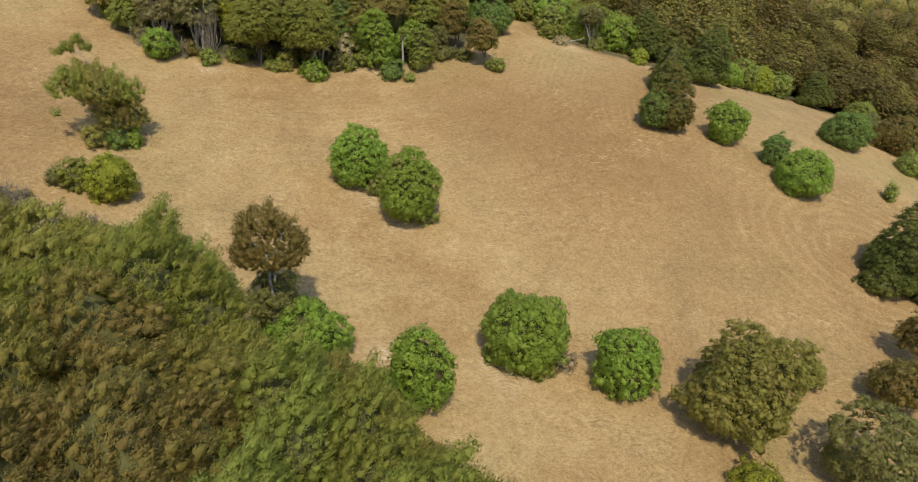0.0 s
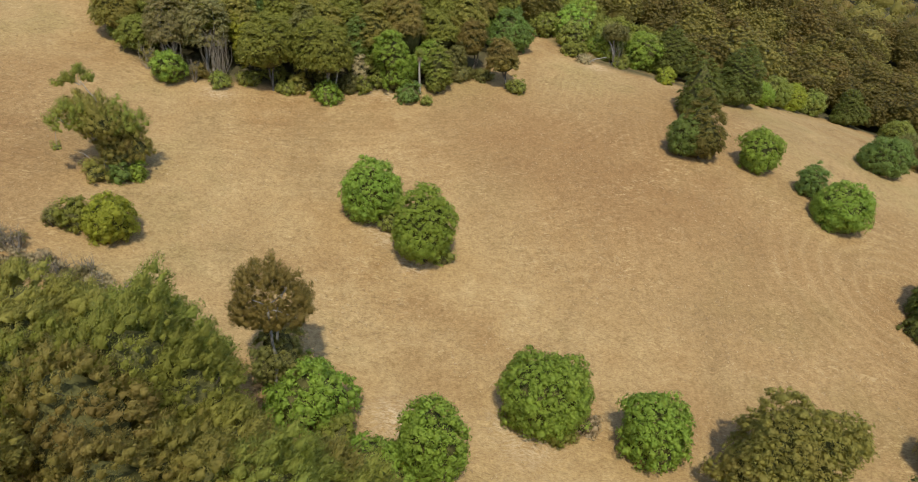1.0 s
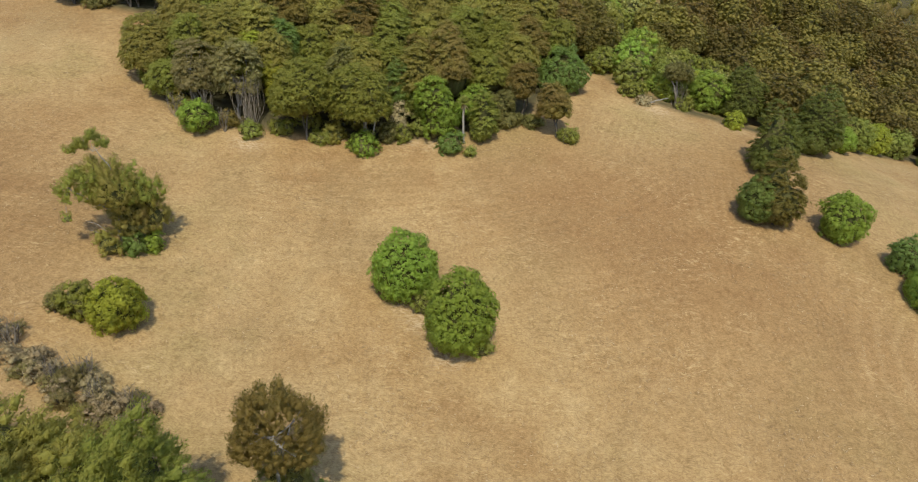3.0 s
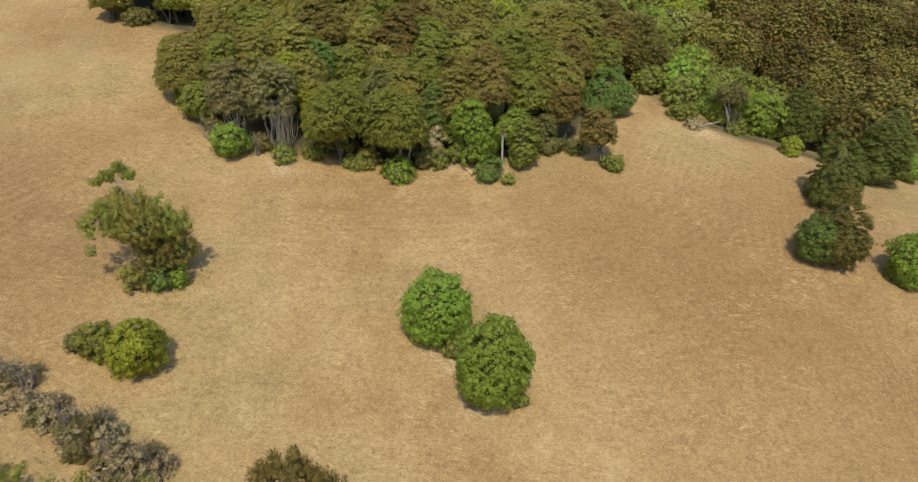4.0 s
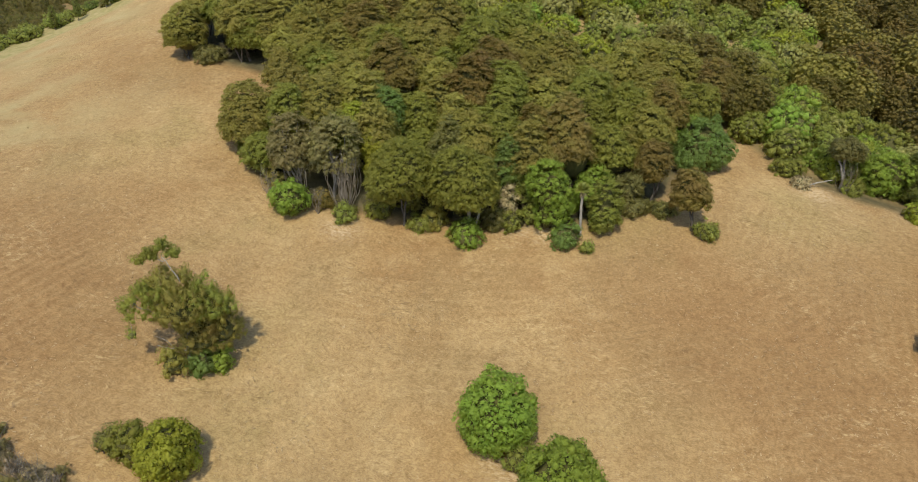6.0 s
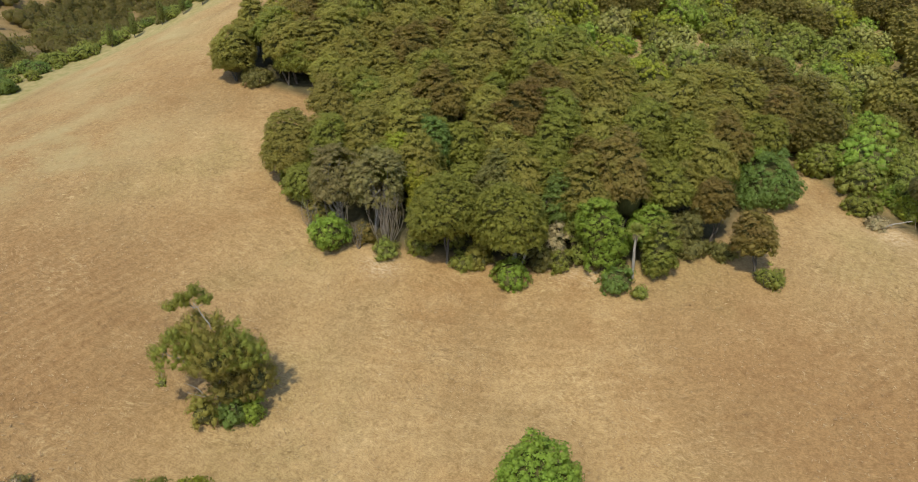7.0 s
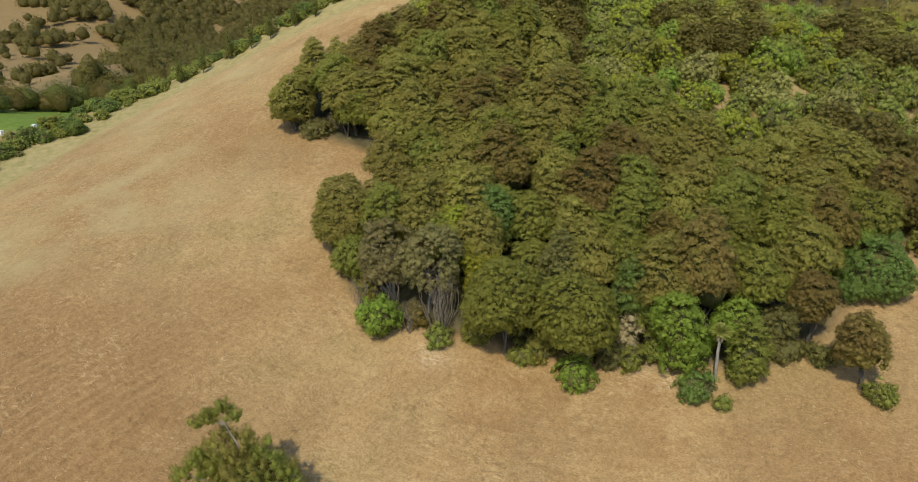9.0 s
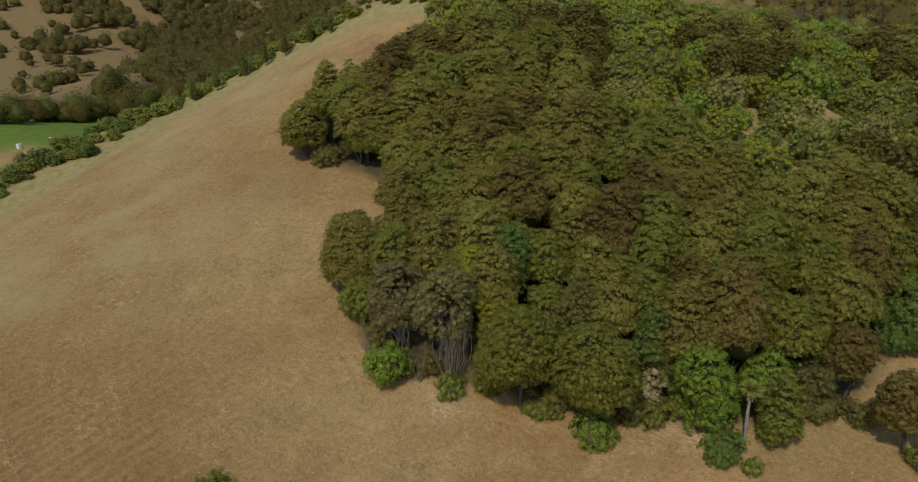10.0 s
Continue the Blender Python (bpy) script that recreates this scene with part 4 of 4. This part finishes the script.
# ---------------------------------------------------------------- the wind-blown tree on the field
def windblown_tree():
    rng = np.random.default_rng(77)
    x0, y0 = -31.6, 61.4
    ob = thing("windblown_tree", x0, y0, "wind-blown kanuka tree with bare pale limbs and layered crown", "tree")
    fork = np.array([0.1, 0.2, 2.6])
    # where the twigs end, drawn out along the wind and higher to windward
    ends = []
    for _ in range(3):
        s, across, up = rng.uniform(-0.9, 0.9), rng.uniform(-1.2, 1.2), rng.uniform(-0.8, 1.2)
        ends.append((2.6 * s - 0.68 * across, 2.4 * s + 0.74 * across, 4.55 - 0.95 * s + up))
    ends += [(0.6, 0.9, 2.6), (1.6, 1.4, 2.2), (-2.7, -2.1, 2.9)]
    top = [(-1.4 + dx, 0.3 + dy, 8.2 + dz) for dx, dy, dz in ((-0.9, -0.6, 0.1), (0.1, 0.3, 0.5), (-0.7, -0.4, 0.0), (-0.2, 0.0, 0.25), (0.4, 0.4, 0.1), (0.9, 0.7, -0.2), (-0.5, 0.1, 0.4))]
    trunk = [limb(rng, (0, 0, -0.4), fork, 0.2, 0.13, 0.06, 7, 8), limb(rng, (0.15, 0.1, -0.4), (0.9, 0.7, 3.2), 0.13, 0.08, 0.08, 7, 7)]
    stem = part("trunk", make_mesh("trunk", [(*merge(trunk), PALE_BARK, True)]), ob)
    for s in (-0.9, -0.5, -0.1, 0.3, 0.7, 1.0):
        knee = (2.4 * s, 2.2 * s, 4.6 - 0.9 * s)
        twigs = [limb(rng, knee, e, 0.03, 0.012, 0.1, 4, 4) for e in ends if math.dist(e[:2], knee[:2]) < 1.8]
        part("limb", make_mesh("limb", [(*merge([limb(rng, fork, knee, 0.09, 0.03, 0.15, 6, 6)] + twigs), PALE_BARK, True)]), stem)
    part("top_limb", make_mesh("top_limb", [(*merge([limb(rng, (0.0, 0.3, 6.2), (-1.2, 0.3, 8.0), 0.05, 0.025, 0.05, 6, 5)] + [limb(rng, (-1.2, 0.3, 7.6), e, 0.025, 0.01, 0.1, 4, 4) for e in top]), PALE_BARK, True)]), ob)
    # The lowest crown takes the darkened kanuka colours.
    for cx, cy, r, z0, z1, leaf in ((-1.7, -1.6, 1.5, 4.2, 6.4, KANUKA_GREEN), (-1.0, 0.2, 1.6, 4.4, 6.9, KANUKA), (0.1, -0.3, 1.8, 3.2, 6.0, KANUKA), (0.9, 1.1, 1.7, 3.2, 5.7, KANUKA_GREEN), (1.7, 1.4, 1.4, 2.7, 4.9, KANUKA), (0.4, 1.0, 1.6, 1.6, 4.2, KANUKA_BROWN), (1.9, 1.7, 1.3, 0.9, 3.4, KANUKA), (0.8, 0.5, 1.3, 0.6, 3.0, DARK_KANUKA), (-2.6, -2.2, 0.45, 2.7, 3.3, KANUKA_GREEN)):
        form = crown_form(rng, r, z0, z1, 9, 0.28, -0.7)
        area = 4 * math.pi * r * 0.5 * (z1 - z0)
        chunks = [(c[0] + np.array([cx, cy, 0]), *c[1:]) for c in leafy_crown(rng, form, leaf, "plume", area, -0.6, 0.8, 0.45, 0.72, wind=(-0.5, 0.0, 0.1), body=z0 < 3.5, share=0.62)]
        part("crown", make_mesh("crown", chunks), ob)
    for cx, cy, cz, r in ((-1.9, 0.0, 8.1, 0.5), (-1.2, 0.4, 8.7, 0.45), (-0.6, 0.8, 8.1, 0.38), (-2.5, -0.5, 7.8, 0.28)):
        form = crown_form(rng, r, cz - 0.5 * r, cz + 0.7 * r, 7, 0.3, -0.7)
        chunks = [(c[0] + np.array([cx, cy, 0]), *c[1:]) for c in leafy_crown(rng, form, KANUKA_GREEN, "plume", 9 * r * r, -0.8, 0.6, body=False)]
        part("top_crown", make_mesh("top_crown", chunks), ob)
    part("bare_branch", make_mesh("bare_branch", [(*merge([limb(rng, (0, 0, 0.9), (-1.9, -0.9, 1.6), 0.06, 0.02, 0.15, 6, 6), limb(rng, (-0.9, -0.4, 1.25), (-2.0, -1.0, 2.4), 0.035, 0.012, 0.12, 5, 5)]), PALE_BARK, True)]), ob, "bare pale branch")


windblown_tree()


# ---------------------------------------------------------------- cabbage palm at the wood's edge
def palm():
    rng = np.random.default_rng(31)
    ob = thing("cabbage_palm", -6.9, 87.7, "slender cabbage palm with a pale trunk and strap leaves", "palm")
    h = 4.5
    part("trunk", make_mesh("trunk", [(*tube([(0, 0, -0.3), (0.03, 0, 1.2), (0.02, 0.02, 2.8), (0.1, 0, h)], [0.17, 0.13, 0.12, 0.11], 9), PALE_BARK, True)]), ob)
    head = np.array([0.1, 0, h])

    def straps(count, lo, hi, droop, long):
        vs, fs, n = [], [], 0
        for _ in range(count):
            a, e = rng.uniform(0, 6.28), radians(rng.uniform(lo, hi))
            d = np.array([math.cos(a) * math.cos(e), math.sin(a) * math.cos(e), math.sin(e)])
            side = unit(np.cross(d, (0.01, 0.02, 1.0)))
            length = long * rng.uniform(0.75, 1.15)
            rows = []
            for j, wd in enumerate((0.07, 0.18, 0.16, 0.04)):
                s = j / 3
                p = head + d * length * s + np.array([0, 0, -droop * length * s * s])
                rows += [p + side * wd * 0.5, p - side * wd * 0.5]
            vs.append(np.array(rows))
            fs.append(np.array([(2 * j, 2 * j + 1, 2 * j + 3, 2 * j + 2) for j in range(3)]) + n)
            n += 8
        return np.concatenate(vs), np.concatenate(fs)

    part("leaf_head", make_mesh("leaf_head", [(*straps(150, 5, 88, 0.22, 0.95), PALM_LEAF, False)]), ob)
    part("dead_leaves", make_mesh("dead_leaves", [(*straps(26, -75, -30, 0.4, 0.55), DRY, False)]), ob, "dry hanging straw-grey leaves")


palm()


# ---------------------------------------------------------------- bare stems and fallen wood
def bare_stems(x, y, h, spread, count, label, seed, name="dead_shrub", lean=(0, 0)):
    rng = np.random.default_rng(seed)
    ob = thing(name, x, y, label, "dead shrub")
    for i in range(count):
        a, d = rng.uniform(0, 6.28), rng.uniform(0.2, 1) * spread
        foot = (0.25 * d * math.cos(a), 0.25 * d * math.sin(a), -0.2)
        tip = np.array([d * math.cos(a) + lean[0], d * math.sin(a) + lean[1], h * rng.uniform(0.7, 1.05)])
        stem = part("stem", make_mesh("stem", [(*limb(rng, foot, tip, 0.04, 0.01, 0.13, 6, 5), DEAD_BARK, True)]), ob)
        for s in (0.55, 0.75):
            m = np.array(foot) + (tip - np.array(foot)) * s
            part("twig", make_mesh("twig", [(*limb(rng, m, m + rand_unit(rng, 1)[0] * 0.7 + np.array([0, 0, 0.6]), 0.018, 0.006, 0.1, 4, 4), DEAD_BARK, True)]), stem)


bare_stems(-28.9, 83.0, 5.8, 1.7, 34, "pale bare stems of a dead shrub", 61)
bare_stems(-33.4, 82.4, 4.6, 1.4, 16, "pale bare stems beside the wood", 62)
bare_stems(-36.0, 81.6, 2.6, 1.1, 9, "grey bare stems of a dead shrub", 63)
bare_stems(-31.2, 81.6, 2.4, 0.9, 7, "grey bare stems of a dead shrub", 64)
bare_stems(18.8, 105.2, 3.6, 1.6, 9, "pale bare tree trunk with forked limbs", 65)
bush(-13.9, 87.8, 0.9, 3.4, DRY, "dry grey bush at the wood's foot", 66, style="fine", name="dead_shrub")
kanuka("kanuka_tree", "greyish thin-crowned tree over pale forked limbs", 67, 1.9, 5.4, GREY_LEAF, clear=3.0, x=19.0, y=106.0, bark_mat=PALE_BARK, stems=4)
bush(14.6, 103.6, 1.0, 1.2, DRY, "low mound of dry grey brush", 68, style="fine", name="brush_heap")


def fallen_log():
    rng = np.random.default_rng(70)
    ob = thing("fallen_log", 16.4, 104.2, "pale fallen branch lying on dry grass", "log")
    part("stem", make_mesh("stem", [(*merge([limb(rng, (-1.4, -0.6, 0.15), (1.5, 0.7, 0.8), 0.09, 0.05, 0.06, 7, 7), limb(rng, (-0.3, -0.1, 0.35), (-1.6, 0.5, 0.3), 0.05, 0.02, 0.1, 5, 5)]), PALE_BARK, True)]), ob)


fallen_log()

# ---------------------------------------------------------------- scrub on the hillside behind the wood
def scrub_protos():
    out = []
    kinds = ((SCRUB, "light olive bush on the hillside", "fine"), (PALE_SCRUB, "pale yellow-olive bush on the hillside", "fine"), (KANUKA_GREEN, "olive bush on the hillside", "fine"), (SCRUB, "light olive bush on the hillside", "fine"), (BROAD, "fresh green bush on the hillside", "fine"), (LIME, "yellow-green bush on the hillside", "fine"))
    for i, (leaf, label, style) in enumerate(kinds):
        out.append(bush(0, 0, 1.9 + 0.2 * (i % 3), 2.9 + 0.35 * (i % 3), leaf, label, 500 + i, style=style, ragged=0.26, group="bushes on the hillside", name="hillside_bush", grain=1.2, fill=0.42))
    return out


rng = np.random.default_rng(8)
KEEP_B = [(19, 105.5, 2.5), (27.6, 107.4, 3), (23, 107, 2)]
places = scatter(rng, SCRUBLAND, 3.3, KEEP_B)
dark = [p for p in places if math.sin(p[0] / 7.3 + 1.0) * math.sin(p[1] / 6.1 + p[0] / 19) > 0.3]
light = [p for p in places if p not in dark]
wood(light[:295], scrub_protos(), rng, 0.75, 1.35)


def joined_trees(name, label, places, leafs, seed, r, h, grain, fill):
    """Far trees past counting, joined into one object."""
    rng = np.random.default_rng(seed)
    shapes = []
    for i in range(5):
        ri, hi = r * (0.85 + 0.08 * i), h * (0.85 + 0.08 * ((i * 2) % 5))
        form = crown_form(rng, ri, 0.3, hi, 9, 0.2, -0.4)
        body = form[0](BALL2[0], 0.8) + rng.normal(0, 0.04, BALL2[0].shape)
        ch = leafy_crown(rng, form, leafs[0], "shelf", 2 * math.pi * ri * (0.5 * ri + 0.55 * hi), -0.4, grain, body=False, fill=fill)
        shapes.append((*merge([c[:2] for c in ch]), np.concatenate([c[4] if len(c) > 4 else np.zeros((len(c[0]), 3)) for c in ch]), body))
    chunks, inner = {m: [] for m in leafs}, {m: [] for m in leafs}
    for x, y in places:
        v, f, nrm, body = shapes[int(rng.integers(5))]
        a, s = rng.uniform(0, 6.28), rng.uniform(0.8, 1.2)
        turn = np.array([[math.cos(a), -math.sin(a), 0], [math.sin(a), math.cos(a), 0], [0, 0, 1]])
        at = np.array([x, y, ground_z(x, y)])
        m = leafs[int(rng.integers(len(leafs)))]
        chunks[m].append((s * v @ turn.T + at, f, nrm @ turn.T))
        inner[m].append((s * body @ turn.T + at, BALL2[1]))
    meshes = [(*merge([c[:2] for c in cs]), m, True, np.concatenate([c[2] for c in cs])) for m, cs in chunks.items() if cs]
    tagged(new(name, make_mesh(name, meshes + [(*merge(c), m, True) for m, c in inner.items() if c])), label, "trees", kind="stuff")


joined_trees("scrub_trees", "dark kanuka trees rising out of lighter scrub", dark, [DARK_KANUKA, KANUKA, DARK_KANUKA], 150, 2.6, 5.4, 1.4, 0.4)
far_places = scatter(rng, FAR_WOOD, 4.5)
joined_trees("far_wood", "brown-olive kanuka wood across the gully", far_places, [KANUKA_BROWN, DARK_KANUKA, KANUKA], 160, 2.9, 6.6, 1.55, 0.1)


# ---------------------------------------------------------------- fence line, cypresses, valley
def cypress(x, y, h, seed):
    rng = np.random.default_rng(seed)
    ob = thing("cypress", x, y, "narrow columnar dark green cypress", "tree", "cypresses along the boundary")
    form = crown_form(rng, 0.5, 0.1, h, 6, 0.12, -0.9, belly=0.3)
    part("trunk", make_mesh("trunk", [(*tube([(0, 0, -0.3), (0, 0, 0.6)], [0.08, 0.07], 6), BARK, True)]), ob)
    part("crown", make_mesh("crown", leafy_crown(rng, form, TOTARA, "plume", 0.5 * math.pi * 0.9 * h, -0.95, 0.42, wind=(0, 0, 4))), ob)


CYPRESSES = [(-99.8, 123.4, 4.4), (-98.4, 127.4, 4.6), (-96.0, 131.8, 5.2), (-93.8, 135.0, 5.2), (-91.4, 137.6, 4.8), (-88.4, 141.0, 4.2), (-85.6, 143.6, 3.8)]
for i, (x, y, h) in enumerate(CYPRESSES):
    cypress(x, y, h, 600 + i)

strip = [bush(0, 0, 1.2 + 0.15 * i, 1.5 + 0.2 * i, (GREY_LEAF, SCRUB, BLUE_GREEN, SCRUB)[i], "low light green shrub along the field's boundary", 620 + i, ragged=0.2, style=("fine", "fine", "broad", "fine")[i], group="shrubs along the boundary", name="boundary_shrub", grain=1.0, fill=0.35) for i in range(4)]
wood([p for p in scatter(rng, FENCE_SCRUB, 1.9, [(x, y, 1.6) for x, y, h in CYPRESSES]) if 4.0 < edge_distance(FIELD, np.array([p[0]]), np.array([p[1]]))[0] < 12][:299], strip, rng, 0.5, 1.1)
bush(-98.6, 101.6, 1.5, 2.2, BLUE_GREEN, "dull green bush on the field's boundary", 640)


def white_box(x, y):
    """A beehive-sized white box with a lid."""
    ob = thing("white_box", x, y, "small white box standing by a green meadow", "box", "white boxes")
    k = Nodes("white_paint")
    k.link(k.ramp(k.noise(4.0), [(0.3, (0.72, 0.72, 0.70)), (0.7, (0.82, 0.82, 0.80))]), k.bsdf.inputs["Base Color"])
    for name, size, z in (("body", (0.9, 0.8, 1.0), 0.55), ("lid", (1.0, 0.9, 0.12), 1.11)):
        bm = bmesh.new()
        bmesh.ops.create_cube(bm, size=1)
        bmesh.ops.scale(bm, vec=size, verts=bm.verts)
        bmesh.ops.translate(bm, vec=(0, 0, z), verts=bm.verts)
        bmesh.ops.bevel(bm, geom=bm.edges[:], offset=0.03, segments=1, affect="EDGES")
        me = bpy.data.meshes.new(name)
        bm.to_mesh(me)
        bm.free()
        me.materials.append(k.mat)
        part(name, me, ob)


white_box(-171.0, 141.0)
white_box(-172.0, 133.5)


def far_trees(name, label, places, leafs, seed, size=1.0, grain=1.0, fill=1.0):
    """Many far trees in one object."""
    rng = np.random.default_rng(seed)
    shapes = []
    for i in range(6):
        form = crown_form(rng, 2.7 + 0.25 * (i % 3), 0.0, 5.0 + 0.5 * ((i * 2) % 5), 7, 0.28, -0.3)
        ch = leafy_crown(rng, form, leafs[0], "far", 80, -0.3, grain, body=False, fill=fill)[:1]
        shapes.append((*merge([c[:2] for c in ch]), np.concatenate([c[4] if len(c) > 4 else np.zeros((len(c[0]), 3)) for c in ch]), form[0](BALL2[0], 0.8) + rng.normal(0, 0.22, BALL2[0].shape)))
    chunks, inner = {m: [] for m in leafs}, {m: [] for m in leafs}
    for x, y in places:
        v, f, nrm, body = shapes[int(rng.integers(6))]
        a, s = rng.uniform(0, 6.28), size * rng.uniform(0.65, 1.35)
        turn = np.array([[math.cos(a), -math.sin(a), 0], [math.sin(a), math.cos(a), 0], [0, 0, 1]])
        at = np.array([x, y, ground_z(x, y)])
        m = leafs[int(rng.integers(len(leafs)))]
        chunks[m].append((s * v @ turn.T + at, f, nrm @ turn.T))
        inner[m].append((s * body @ turn.T + at, BALL2[1]))
    meshes = [(*merge([c[:2] for c in cs]), m, True, np.concatenate([c[2] for c in cs])) for m, cs in chunks.items() if cs]
    tagged(new(name, make_mesh(name, meshes + [(*merge(c), m, True) for m, c in inner.items() if c])), label, "trees", kind="stuff")


def polar(az, r):
    return -4 - r * math.sin(radians(az)), 40 + r * math.cos(radians(az))


def far_hill_places():
    rng = np.random.default_rng(90)
    got = []
    for _ in range(6500):
        az, r = rng.uniform(37, 66), rng.uniform(255, 640)
        x, y = polar(az, r)
        wob = 1.2 * math.sin(r / 23) + 0.8 * math.sin(r / 11 + 1)
        if az < 51.3 + wob:
            p = 1.6
        elif az < 53.4 + wob:
            p = 0.03
        elif az < 57.5 + wob:
            p = 0.9 if math.sin(x / 15) * math.sin(y / 13 + 1) > 0.1 or r > 520 else 0.02
        else:
            p = 0.03 if r < 590 else 0.9
        if rng.random() < p * 0.62:
            got.append((x, y))
    return got


far_trees("hill_trees", "dark brown-green trees on the far dry hillside", far_hill_places(), [DARK_WOOD], 91, 1.0, 2.0, 0.6)
rng = np.random.default_rng(92)
right_far = [(x, y) for x, y in scatter(rng, [(60, 215), (150, 200), (140, 150), (260, 170), (420, 420), (250, 620), (-60, 620), (-60, 260), (-30, 190), (25, 192), (50, 235)], 9.5)]
far_trees("valley_woods", "brown-olive woods on the far hillside", right_far, [KANUKA_BROWN, DARK_KANUKA, KANUKA], 93, 1.3, 1.4, 0.7)
hedge = []
for i in range(46):
    az = 49.5 + 0.34 * i
    x, y = polar(az + rng.normal(0, 0.1), 262 - 0.9 * i + rng.normal(0, 3))
    hedge.append((x, y))
far_trees("hedge_row", "dark green hedge of trees beyond a meadow", hedge, [TOTARA, DARK_KANUKA], 94, 1.0, 0.8, 1.0)


# ---------------------------------------------------------------- low grey scrub and dry tufts on the field
def scrub_band():
    rng = np.random.default_rng(95)
    places = []
    for s in np.linspace(0, 1, 58):
        x, y = -38.5 + 15.5 * s, 50.2 - 4.6 * s
        places.append((x + rng.normal(0, 0.6), y + rng.normal(0, 0.7)))
    kinds = ((DRY, "dry grey low scrub on dry grass"), (GREY_BROWN, "grey-brown low scrub on dry grass"), (DRY, "dry grey-brown low scrub on dry grass"))
    protos = [bush(0, 0, 0.7 + 0.1 * i, 0.8 + 0.1 * i, leaf, label, 650 + i, ragged=0.35, style="fine", group="low scrub on the field", name="low_scrub", gaps=0.55, grain=0.62) for i, (leaf, label) in enumerate(kinds)]
    wood(places, protos, rng, 0.65, 1.05)
    for i, (x, y) in enumerate(places[3::7]):
        bare_stems(x + 0.5, y - 0.3, 1.7, 0.9, 12, "grey bare twigs standing in low scrub", 660 + i, name="dead_shrub")


scrub_band()


def dry_tufts():
    """Short dry stubble, too fine to count."""
    k = Nodes("straw")
    geo = k.tree.nodes.new("ShaderNodeNewGeometry")
    k.link(k.ramp(geo.outputs["Random Per Island"], [(0.0, (0.26, 0.165, 0.08)), (0.5, (0.38, 0.26, 0.13)), (1.0, (0.47, 0.345, 0.185))]), k.bsdf.inputs["Base Color"])
    k.bsdf.inputs["Roughness"].default_value = 0.9
    rng = np.random.default_rng(96)
    n = 45000
    x, y = rng.uniform(-70, 62, n), rng.uniform(26, 112, n)
    ok = inside(FIELD, x, y)
    x, y = x[ok], y[ok]
    at = np.stack([x, y, height(x, y) + 0.03], -1)
    out = unit(rng.normal(size=(len(x), 3)) + np.array([0, 0, 4.0]))
    v, f, nrm = leaves(rng, at, out, 0.24, 0.07)
    me = make_mesh("dry_grass", [(v, f, k.mat, True, nrm)])
    tagged(new("dry_grass", me), "short dry straw stubble over the field", "grass", kind="stuff")


dry_tufts()
